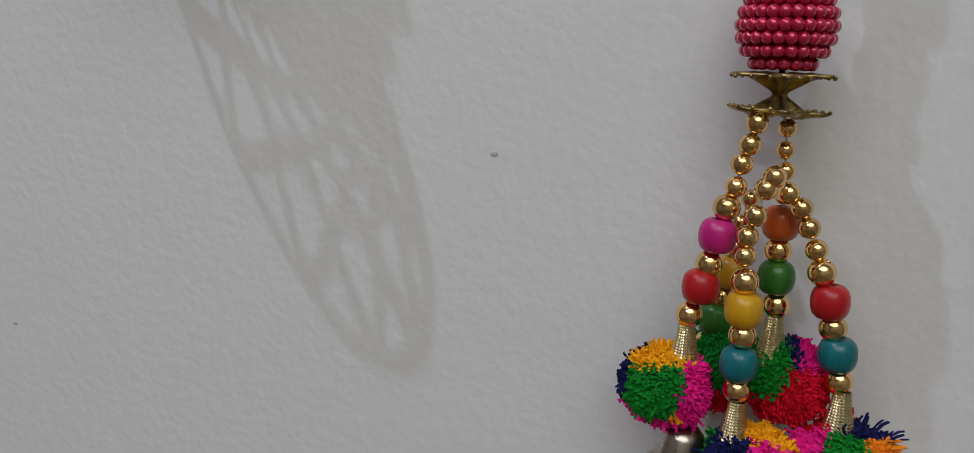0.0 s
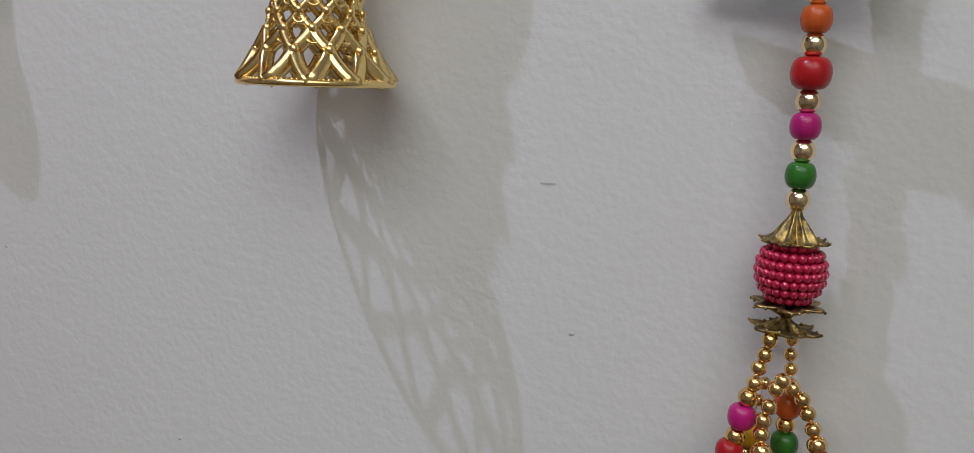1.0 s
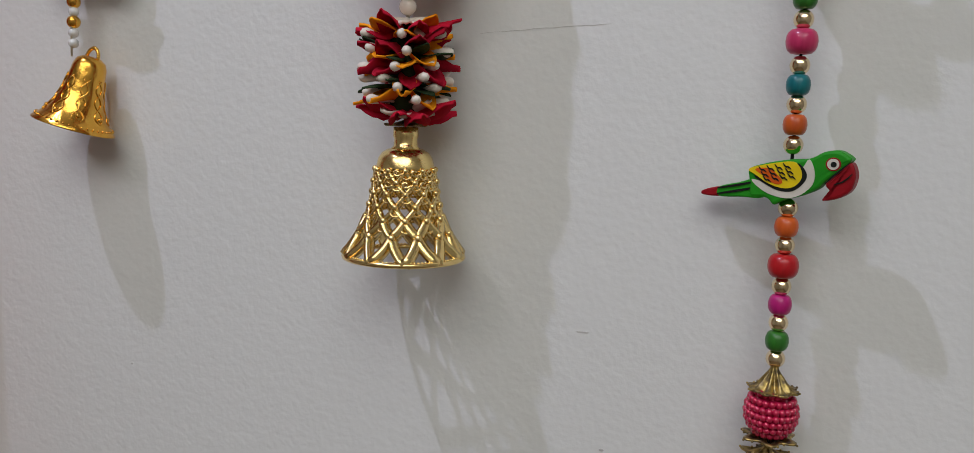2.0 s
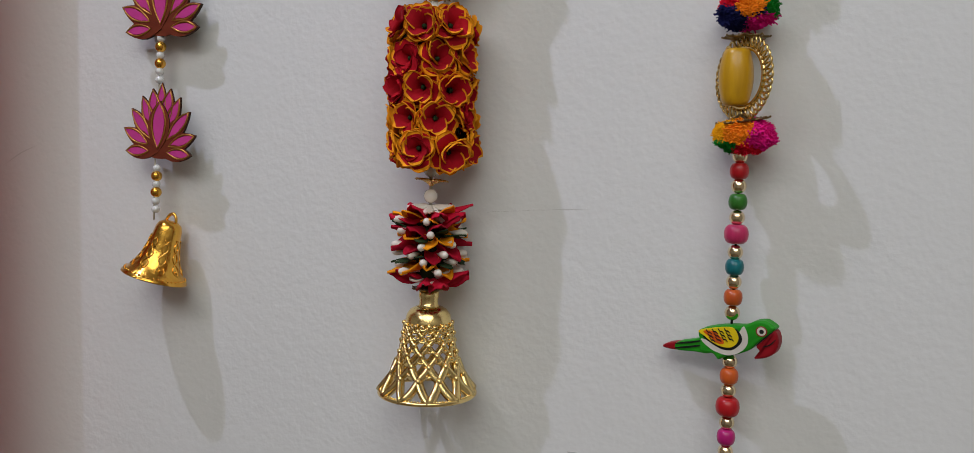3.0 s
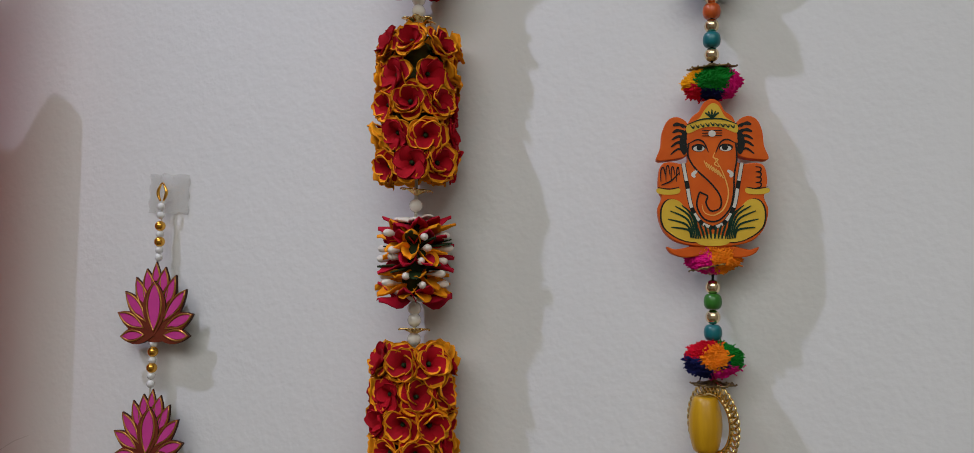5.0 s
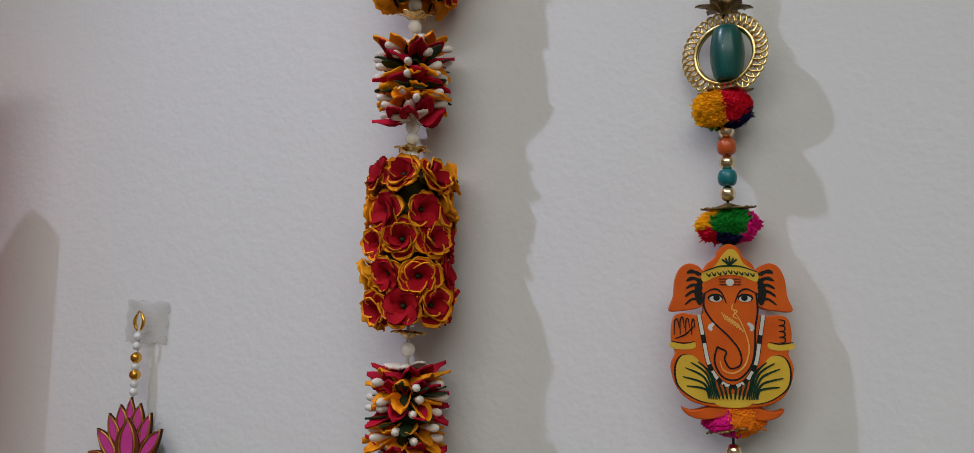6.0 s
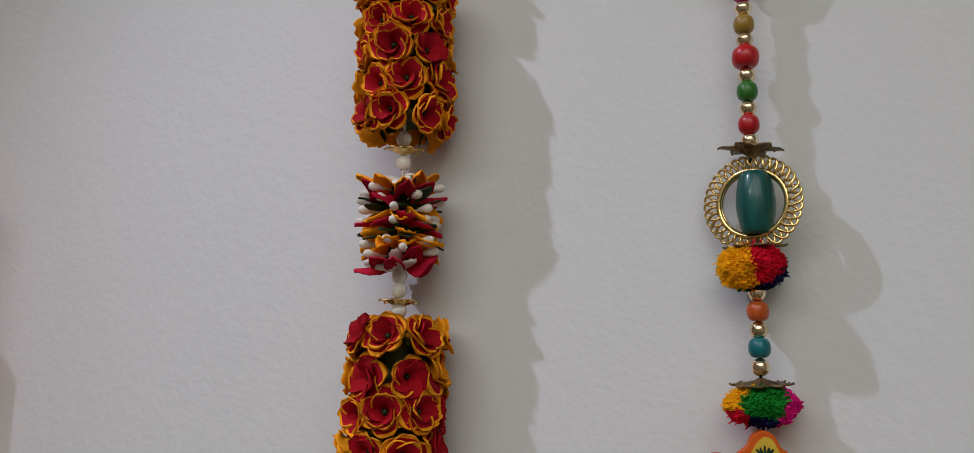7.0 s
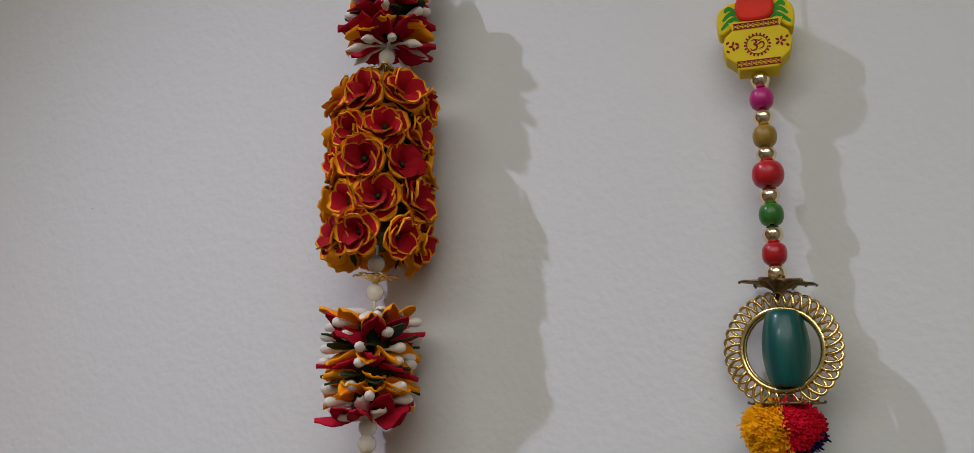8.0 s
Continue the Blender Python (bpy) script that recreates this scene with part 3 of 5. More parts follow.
# painted wooden charms, each one plain mesh
def painted_plaque():
    """The orange cut-out with a round-eared, long-trunked figure painted on it; width 67 mm, height 98 mm."""
    bm = bmesh.new()
    O, Y, K, W, D, G = range(6)
    T = 0.0005
    f, b = -0.0045, 0.0045
    mm = lambda pts: [(x / 1000, z / 1000) for x, z in pts]
    soft = lambda pts, steps=5, closed=False: [(p.x, p.y) for p in smooth_line([Vector((x / 1000, z / 1000, 0)) for x, z in pts], steps, closed)]
    inner = soft([(0, 49.5), (5, 47), (7.5, 42), (13, 37), (15.5, 26), (15, 10), (26, 9.5), (31, 7), (32.5, -1), (31.5, -8), (30.5, -12), (33, -20), (29.5, -32), (20, -39.5), (0, -42), (-20, -39.5), (-29.5, -32), (-33, -20), (-30.5, -12), (-32, -8), (-32.5, -1), (-31, 8), (-26, 10.5), (-15, 10), (-15.5, 26), (-13, 37), (-7.5, 42), (-5, 47)], 4, True)
    board(bm, inner, f, b, O, bevel=0.0006)
    for s in (1, -1):
        ear = soft([(s * 13, 31), (s * 16.5, 36.5), (s * 22, 38.5), (s * 27, 36), (s * 30, 29), (s * 31, 20), (s * 33.6, 12), (s * 27, 11.6), (s * 16, 14), (s * 12, 22)], 5, True)
        board(bm, ear, f + 0.0004, b - 0.0002, O, bevel=0.0005)
        for q in range(5):
            stroke(bm, soft([(s * 17, 17 + q * 3.6), (s * 20.5, 18.4 + q * 4.0), (s * (25 - q * 0.4), 15 + q * 4.6)], 5), 0.0013, f + 0.0004, K)
        board(bm, soft([(s * 14.4, 31), (s * 18.4, 27), (s * 19.6, 21), (s * 17.4, 15.0), (s * 15, 17), (s * 15.4, 24)], 4, True), f + 0.0001, f + 0.0006, K)
        leg = soft([(s * 7, -36), (s * 13, -24), (s * 20, -14), (s * 27, -13.5), (s * 30.5, -20), (s * 29, -30), (s * 20, -37), (s * 11, -39)], 5, True)
        board(bm, [(x * 1.035, z * 1.03 + 0.0007) for x, z in leg], f - 0.0002, f + 0.0002, K)
        board(bm, leg, f - 0.0004, f + 0.0002, Y)
        for q, (ex, ez) in enumerate(((14.5, -19.5), (18.5, -16.5), (22.5, -17), (25.5, -20), (27, -25), (25, -30))):
            stroke(bm, soft([(s * (8.6 + q * 0.9), -37.2 + q * 0.1), (s * (8.5 + 0.42 * (ex - 8.5) - 0.6), -37 + 0.62 * (ez + 37) + 1.0), (s * ex, ez)], 6), 0.0013, f - 0.0004, D)
        for q in range(4):
            stroke(bm, soft([(s * 14.2, 31 - q * 3.4), (s * (18.5 + 0.5 * q), 33.5 - q * 3.6), (s * (23.5 + 0.4 * q), 33.0 - q * 4.4)], 5), 0.0016, f + 0.0003, K)
        board(bm, soft([(s * 20, -6), (s * 26, -7), (s * 33, -6), (s * 33, -9), (s * 26, -10), (s * 20, -9)], 4, True), f - 0.0003, f + 0.0002, Y)
        stroke(bm, soft([(s * 20, -5.4), (s * 26, -6.4), (s * 33, -5.4)]), 0.0007, f - 0.0002, K)
        # eye, brow, tusk
        board(bm, ellipse(s * 0.0082, 0.0190, 0.0042, 0.0024), f - 0.0002, f + 0.0002, K)
        board(bm, ellipse(s * 0.0080, 0.0184, 0.0034, 0.0017), f - 0.0004, f + 0.0002, W)
        board(bm, ellipse(s * 0.0076, 0.0190, 0.0018, 0.0017), f - 0.0006, f + 0.0002, K)
        stroke(bm, soft([(s * 2.2, 16), (s * 5, 22.2), (s * 9, 24), (s * 14, 21.6)]), 0.0010, f - 0.0001, K)
        stroke(bm, soft([(s * 9, 5), (s * 11.5, 2.6), (s * 10.4, 0.8)]), 0.0024, f - 0.0001, W)
        # necklace of light and dark lengths
        chain = soft([(s * 17.5, 9.5), (s * 15.2, -4), (s * 12.5, -18), (s * 7, -27), (0, -30.5)], 6)
        stroke(bm, chain, 0.0026, f - 0.0001, K, False)
        for a, c in ((0, 5), (7, 12), (14, 17), (19, 22)):
            stroke(bm, chain[a:c + 1], 0.0019, f - 0.0003, W, False)
        for q in range(4):
            stroke(bm, soft([(s * (1 + q * 2.1), -37), (s * (1.5 + q * 2.3), -33.0), (s * (2 + q * 3.0), -29.6 + q * 1.0)], 4), 0.0014, f - 0.0004, D)
        base_leaf = soft([(0, -40.5), (s * 12, -41.5), (s * 22, -43.5), (s * 27.5, -42), (s * 24, -46.5), (s * 14, -48.5), (0, -44.5)], 4, True)
        board(bm, base_leaf, f + 0.0012, b, O, bevel=0.0008)
    board(bm, soft([(-10, -37), (0, -34), (10, -37), (8, -40.5), (0, -41.5), (-8, -40.5)], 4, True), f - 0.0003, f + 0.0002, Y)
    # raised hand and folded hand
    for q in range(4):
        stroke(bm, soft([(-31 + q * 3.1, -2), (-31 + q * 3.2, 5 + (q == 1) + (q == 2)), (-29.4 + q * 3.0, 7 + (q == 1)), (-28.4 + q * 2.9, 2)], 5), 0.0008, f - 0.0001, K)
    stroke(bm, soft([(-31, -4), (-25, -1.5), (-19.5, 4)], 5), 0.0009, f - 0.0001, K)
    for q in range(4):
        stroke(bm, soft([(25.5, 7 - q * 3.2), (28.6, 6.4 - q * 3.2), (28.4, 4.2 - q * 3.2), (26, 4 - q * 3.2)], 5), 0.0008, f - 0.0001, K)
    # headdress
    board(bm, soft([(-15, 33), (-8, 37), (-4, 43), (0, 46.5), (4, 45), (8, 38), (15, 33), (14.5, 28), (7, 31), (0, 32), (-7, 31), (-14.5, 28)], 4, True), f - 0.0003, f + 0.0002, Y)
    stroke(bm, soft([(-15, 33.4), (-7, 36.4), (0, 37), (7, 36.4), (15, 33.4)]), 0.0010, f - 0.0003, D)
    for q in range(9):
        x = -12 + 3 * q
        stroke(bm, soft([(x - 1, 34.6 - abs(x) * 0.13), (x + 0.8, 32.6 - abs(x) * 0.13), (x + 1.2, 34.4 - abs(x) * 0.13)], 4), 0.0009, f - 0.0003, D)
    for q in range(5):
        stroke(bm, soft([(0, 37), ((q - 2) * 1.6, 40), ((q - 2) * 2.1, 42.6 - abs(q - 2))], 4), 0.0011, f - 0.0003, D)
    # forehead mark, trunk outline and its light lines
    board(bm, ellipse(0, 0.0277, 0.0022, 0.0020), f - 0.0004, f + 0.0002, W)
    for q in range(3):
        stroke(bm, mm([(-6, 26.4 + q * 1.6), (6, 26.4 + q * 1.6)]), 0.0006, f - 0.0001, K)
    stroke(bm, soft([(-14, 22), (-14.5, 14), (-10, 6), (-1, -3), (4.5, -11), (4.5, -18), (-1, -20), (-4, -15), (-3, -11), (-6.5, -9)], 6), 0.0010, f - 0.0001, K, False)
    stroke(bm, soft([(14, 22), (14.6, 12), (13, 2), (12.5, -9), (10, -19), (3, -26), (-5, -25), (-9.4, -17), (-8, -9), (-6.5, -9)], 6), 0.0010, f - 0.0001, K, False)
    stroke(bm, soft([(1.5, 12), (6, 4), (9.4, -8), (7, -18), (1, -22.6), (-4.8, -21), (-6.4, -16)], 6), 0.0008, f - 0.0001, G)
    for q in range(7):
        stroke(bm, mm([(-5 + q * 1.4, 11 - q * 1.0), (-3 + q * 1.6, 6.6 - q * 1.1)]), 0.0007, f - 0.0001, G)
    stroke(bm, soft([(1.6, 16), (0.6, 13), (3.4, 11.5), (1.2, 9), (4, 7)], 4), 0.0008, f - 0.0001, G)
    bmesh.ops.recalc_face_normals(bm, faces=bm.faces[:])
    return finish("painted_plaque", bm, [PAINT_ORANGE, PAINT_YELLOW, PAINT_BLACK, PAINT_WHITE, PAINT_DARKGREEN, PAINT_CREAM], False)


part("painted_plaque", painted_plaque(), bead_hanging, Matrix.Translation(Vector((0.0125, 0.2362, 1.7315)) - base) @ pose(0, 0, 0, 0, 0, 11), "orange painted wooden plaque with yellow and black line work")


def wooden_parrot():
    """A cut and painted bird charm, 68 mm from tail to beak."""
    bm = bmesh.new()
    G, R, L, K, W, O, D = range(7)
    f, b = -0.005, 0.005
    soft = lambda pts, steps=5, closed=False: [(p.x, p.y) for p in smooth_line([Vector((x / 1000, z / 1000, 0)) for x, z in pts], steps, closed)]
    board(bm, soft([(-15, 3.7), (-6, 7), (3, 8.8), (12, 9.8), (18, 13), (24, 14), (29, 11.5), (29.8, 9.5), (25, 4.5), (20, 0), (16, -4.4), (9, -8), (3, -10), (-0.5, -11.8), (-3, -12.8), (-6.5, -9.8), (-14, -9.4), (-15, -1.6)], 5, True), f, b, G, bevel=0.0014)
    board(bm, soft([(19.6, -1.6), (24, 3.2), (29.6, 8.8), (32.2, 3), (30.5, -4), (25, -8), (18.6, -9.1), (21.6, -5)], 5, True), f + 0.0006, b - 0.0006, R, bevel=0.0014)
    board(bm, soft([(-37.5, -10.7), (-37.5, -8.4), (-29, -6.2), (-28.4, -10.6)], 4, True), f + 0.001, b - 0.001, R, bevel=0.0008)
    board(bm, soft([(-29.4, -10.7), (-29.4, -6.2), (-20, -3.4), (-10, -0.4), (-4, -4), (-8, -9.9), (-18, -10.4)], 4, True), f + 0.0006, b - 0.001, G, bevel=0.0008)
    board(bm, soft([(-13.5, -1.4), (-8, -6.4), (-2, -8.6), (4, -9.2), (10, -6.8), (14.4, -1.9), (14.8, 4), (12, 9.4), (8, 4), (-4, -2)], 5, True), f - 0.0003, f + 0.0003, W)
    board(bm, soft([(-12.4, 0.4), (-6, -3.8), (0, -6), (6, -5.6), (10.6, -1.4), (11.4, 3), (7.4, 7.4), (4, 4), (-4, 0)], 5, True), f - 0.0005, f + 0.0003, K)
    board(bm, soft([(-15, 3.6), (-11.5, 0.8), (-5, -3), (1.5, -4.6), (6.5, -3.4), (9.4, 0.6), (8.6, 5), (5, 8), (-5, 6.6)], 5, True), f - 0.0008, f + 0.0003, L)
    board(bm, soft([(-12, 3.6), (-8, 0.6), (-2.5, -2.8), (1, -2), (-1.5, 1.6), (-6, 4.4)], 5, True), f - 0.001, f + 0.0003, O)
    for i in range(4):
        for j in range(3):
            x, z = -9 + 3.7 * i + 1.2 * j, 3.6 + 0.7 * i - 2.3 * j
            stroke(bm, soft([(x - 1.4, z + 1.4), (x, z - 0.2), (x + 1.0, z - 0.1), (x + 2.4, z - 1.2)], 4), 0.0008, f - 0.001, K)
    for z0 in (-5.6, -8.4):
        stroke(bm, soft([(-30, z0 - 1.2), (-20, z0 + 1.0), (-11, z0 + 3.4)], 4), 0.0012, f + 0.0004, K)
    board(bm, ellipse(0.0226, 0.0078, 0.0033, 0.0031), f - 0.0002, f + 0.0003, R)
    board(bm, ellipse(0.0226, 0.0078, 0.0026, 0.0025), f - 0.0004, f + 0.0003, W)
    board(bm, ellipse(0.0228, 0.0077, 0.0013, 0.0013), f - 0.0006, f + 0.0003, K)
    stroke(bm, soft([(19.8, -1.2), (24, 3.4), (29.4, 8.6)], 4), 0.0008, f - 0.0001, K)
    stroke(bm, soft([(23.6, -1.4), (27.6, 0.4), (31, 4)], 4), 0.0007, f + 0.0003, K)
    bmesh.ops.recalc_face_normals(bm, faces=bm.faces[:])
    return finish("wooden_parrot", bm, [PAINT_GREEN, PAINT_RED, PAINT_LEMON, PAINT_BLACK, PAINT_WHITE, PAINT_ORANGE, PAINT_DARKGREEN], False)


part("wooden_parrot", wooden_parrot(), bead_hanging, Matrix.Translation(Vector((0.0085, 0.2385, 1.4245)) - base) @ pose(0, 0, 0, 0, 0, -16), "painted green wooden parrot charm with yellow wing")


def water_pot():
    """A yellow painted pot charm with leaves and a red fruit on top."""
    bm = bmesh.new()
    Y, G, S, R = range(4)
    f, b = -0.005, 0.005
    soft = lambda pts, steps=5, closed=False: [(p.x, p.y) for p in smooth_line([Vector((x / 1000, z / 1000, 0)) for x, z in pts], steps, closed)]
    board(bm, [(x / 1000, z / 1000) for x, z in ((-9, -16), (9, -16), (9.6, -13), (14.5, -8.5), (16, -3), (14.5, 2.5), (11, 5.5), (12.5, 10), (-12.5, 10), (-11, 5.5), (-14.5, 2.5), (-16, -3), (-14.5, -8.5), (-9.6, -13))], f, b, Y, bevel=0.0006)
    for s in (1, -1):
        board(bm, soft([(s * 2, 8), (s * 9, 8.5), (s * 16, 4), (s * 18, 9), (s * 17, 17), (s * 11, 21), (s * 4, 20)], 4, True), f + 0.0008, b - 0.0008, Y, bevel=0.001)
        for q in range(3):
            stroke(bm, soft([(s * (4 + 2 * q), 9 + 3 * q), (s * (10 + q), 12 + 3 * q), (s * (16 - q), 7 + 4.5 * q)], 5), 0.0022, f + 0.0008, G)
    board(bm, soft([(-8, 12), (-4, 9.5), (4, 9.5), (8, 12), (9, 19), (5, 27), (0, 30), (-5, 27), (-9, 19)], 5, True), f - 0.001, b, S, bevel=0.0016)
    for z0, w in ((7.2, 10.5), (-13, 10)):
        for d in (1.4, -1.4):
            stroke(bm, [((-w) / 1000, (z0 + d) / 1000), (w / 1000, (z0 + d) / 1000)], 0.0006, f, R, False)
        for k in range(9):
            x = -w + w * 2 * (k + 0.5) / 9
            stroke(bm, ellipse(x / 1000, z0 / 1000, 0.0009, 0.0008, 0, 9), 0.0004, f, R, False)
    for k in range(20):
        a = 2 * math.pi * k / 20
        board(bm, ellipse(0.0057 * math.cos(a), -0.0035 + 0.0057 * math.sin(a), 0.00065, 0.0005, k * 18, 8), f - 0.0002, f + 0.0003, R)
    stroke(bm, ellipse(0, -0.0035, 0.0049, 0.0049, 0, 30), 0.0004, f, R, False)
    stroke(bm, soft([(-2.8, -1.4), (-1.2, -0.8), (-0.3, -2.2), (-1.5, -3.2), (-0.2, -4.2), (-0.8, -6), (-2.6, -6.2), (-3.2, -5)], 5), 0.0008, f, R)
    stroke(bm, soft([(-0.8, -3.5), (0.8, -3.2), (1.8, -2.3), (3, -3), (2.6, -5), (0.8, -5.8)], 5), 0.0007, f, R)
    stroke(bm, soft([(-0.6, -0.6), (0.8, -1.4), (2.2, -0.6)], 5), 0.0006, f, R)
    for s in (1, -1):
        for q in range(5):
            a = 2 * math.pi * q / 5
            board(bm, ellipse(s * (0.0105 + 0.0016 * math.cos(a)), -0.003 + 0.0016 * math.sin(a), 0.0011, 0.0006, math.degrees(a), 9), f - 0.0002, f + 0.0003, R)
        board(bm, ellipse(s * 0.0136, -0.001, 0.0009, 0.0006, 40, 9), f - 0.0002, f + 0.0003, R)
        board(bm, ellipse(s * 0.0136, -0.0055, 0.0009, 0.0006, -40, 9), f - 0.0002, f + 0.0003, R)
    bmesh.ops.recalc_face_normals(bm, faces=bm.faces[:])
    return finish("pot_charm", bm, [PAINT_LEMON, PAINT_GREEN, PAINT_SCARLET, PAINT_RED], False)


part("pot_charm", water_pot(), bead_hanging, Matrix.Translation(Vector((0.0135, 0.243, 2.0445)) - base) @ pose(0, 0, 0, 0, 0, 4), "yellow painted wooden pot charm with red fruit and leaves")
nail = bmesh.new()
tube(nail, [(0, -0.002, 0), (0, WALL_Y - RY + 0.004, 0)], 0.0014, 8)
lathe(nail, [(0.0001, 0.0012), (0.0026, 0.001), (0.0028, 0), (0.0001, -0.0004)], 12, 0, pose(0, -0.002, 0, 90))
tagged(new("nail", finish("nail", nail, SILVER)), "small steel nail that holds the beaded cord", "nail").location = (RX, RY, 2.1305)


# tassel strands below the brass flower: beads as (x, z, size, kind), at a depth of their own
def cone_mesh():
    """A woven foil cone: fine ridges, a flared scalloped mouth."""
    bm = bmesh.new()
    rows = []
    for i in range(35):
        t = i / 34
        r = 0.0022 + 0.0032 * t ** 1.6 + (0.0012 if i == 34 else 0)
        rows.append([((r + 0.00030 * (i % 2) * (k % 2)) * math.cos(2 * math.pi * k / 40), (r + 0.00030 * (i % 2) * (k % 2)) * math.sin(2 * math.pi * k / 40),
                      0.0068 - 0.0136 * t - (0.0009 * (k % 5 == 0) if i == 34 else 0)) for k in range(40)])
    grid(bm, rows, close_v=True)
    return finish("foil_cone", bm, CONE_GOLD, False)


CONE = cone_mesh()
STRANDS = (
    (0.231, ((0.006, 1.283, "g"), (0.0047, 1.277, "g"), (0.003, 1.2715, "g"), (0.002, 1.265, "g"), (0.000, 1.259, "G"), (-0.0018, 1.2507, "magenta"), (-0.0035, 1.2422, "G"),
             (-0.0053, 1.2352, "red"), (-0.0078, 1.2265, "G"), (-0.0082, 1.2165, "cone"))),
    (0.226, ((0.012, 1.2685, "g"), (0.010, 1.265, "g"), (0.008, 1.2573, "g"), (0.0062, 1.2512, "g"), (0.006, 1.2455, "g"), (0.0068, 1.238, "G"), (0.0072, 1.2298, "yellow"),
             (0.0075, 1.222, "G"), (0.0072, 1.2133, "teal"), (0.0073, 1.2053, "G"), (0.0078, 1.1945, "cone"))),
    (0.242, ((0.014, 1.282, "s"), (0.014, 1.276, "s"), (0.0147, 1.2703, "s"), (0.015, 1.264, "g"), (0.0148, 1.2558, "orange"), (0.0148, 1.2480, "G"), (0.0150, 1.2402, "green"),
             (0.0158, 1.2322, "G"), (0.0158, 1.2222, "cone"))),
    (0.234, ((0.016, 1.2642, "g"), (0.0198, 1.2603, "g"), (0.0223, 1.255, "g"), (0.0248, 1.249, "g"), (0.0268, 1.2428, "G"), (0.0298, 1.2347, "red"), (0.0313, 1.2272, "G"),
             (0.0333, 1.2197, "teal"), (0.0345, 1.2118, "G"), (0.0358, 1.2022, "cone"))),
    (0.249, ((0.006, 1.262, "s"), (0.004, 1.255, "s"), (0.003, 1.248, "s"), (0.0026, 1.2405, "yellow"), (0.0005, 1.233, "G"), (-0.0005, 1.2262, "green"), (-0.003, 1.218, "G"), (-0.002, 1.209, "cone"))),
)
for depth, rows in STRANDS:
    k = depth / 0.238
    spots = [Vector((x * k, depth, 1.3 + (z - 1.3) * k)) - base for x, z, _ in rows]
    cord(bead_hanging, ([drift(1.289)] if rows[0][1] > 1.28 else []) + spots, 0.0004, THREAD, "thin cream thread")
    for p, (x, z, kind) in zip(spots, rows):
        m = Matrix.Translation(p)
        if kind in "gGs":
            part("gold_bead", metal_bead_mesh({"g": 0.0061, "G": 0.0077, "s": 0.0053}[kind], GOLD_DEEP), bead_hanging, m @ pose(0, 0, 0, (z * 7771) % 30 - 15, (x * 99991) % 40 - 20, 0), "small shiny gold bead")
        elif kind == "cone":
            part("foil_cone", CONE, bead_hanging, m, "pale gold woven foil cone")
        else:
            part("wooden_bead", wood_bead_mesh(0.0106, 0.0096, kind), bead_hanging, m @ pose(0, 0, 0, 0, 0, (z * 9137) % 360), kind + " lacquered wooden bead")
pompom(bead_hanging, Vector((-0.0128, 0.231, 1.2065)) - base, (0.027, 0.024, 0.024), (("green", (-0.25, -1, 0.1), 0.12), ("gold", (-0.35, -0.35, 0.9), -0.04), ("navy", (-1, 0.1, 0.3), 0.02), ("pink", (0.8, -0.6, -0.1), 0.04), ("pink", (-0.3, -0.3, -1), 0), ("gold", (0.35, -0.9, -0.35), -0.12)), 21, fray=0.05)
pompom(bead_hanging, Vector((0.0128, 0.226, 1.1875)) - base, (0.030, 0.025, 0.024), (("pink", (0.5, -0.9, 0.5), 0.0), ("gold", (0.4, 0.1, 0.9), -0.04), ("navy", (-0.7, -0.8, 0.5), 0), ("red", (0.1, -1, -0.5), 0), ("green", (-0.8, 0.3, 0), 0)), 22, fray=0.05)
pompom(bead_hanging, Vector((0.021, 0.243, 1.2085)) - base, (0.025, 0.022, 0.026), (("red", (0.6, -0.8, -0.1), 0.1), ("pink", (0.6, -0.5, 0.6), -0.05), ("navy", (0.1, -0.6, 0.8), -0.14), ("green", (-0.7, -0.7, 0.6), 0.06), ("red", (-0.2, -0.7, -0.9), 0)), 23, fray=0.05)
pompom(bead_hanging, Vector((0.0375, 0.234, 1.1905)) - base, (0.030, 0.026, 0.022), (("green", (-0.15, -1, 0.3), 0.08), ("orange", (0.9, -0.4, 0.4), 0.04), ("pink", (-1, -0.5, 0.3), 0.05), ("navy", (0.5, 0.2, 0.9), 0), ("red", (-0.3, 0.5, 0.9), 0), ("gold", (0.6, -0.8, -0.4), 0)), 24, fray=0.16)
pompom(bead_hanging, Vector((0.002, 0.249, 1.207)) - base, (0.022, 0.018, 0.026), (("green", (0, -1, 0.6), 0.2), ("navy", (0.7, -0.6, 0), 0), ("red", (0, -0.7, -0.8), 0)), 25, fray=0.05)


def jingle_bell_mesh():
    bm = bmesh.new()
    prof = [(0.0004, 0.0075), (0.0040, 0.0070), (0.0058, 0.0050), (0.0066, 0.0), (0.0080, -0.0050), (0.0098, -0.0068), (0.0090, -0.0070), (0.0060, 0.0), (0.0050, 0.0045), (0.0004, 0.0062)]
    lathe(bm, prof, 22)
    return finish("tassel_bell", bm, SILVER)


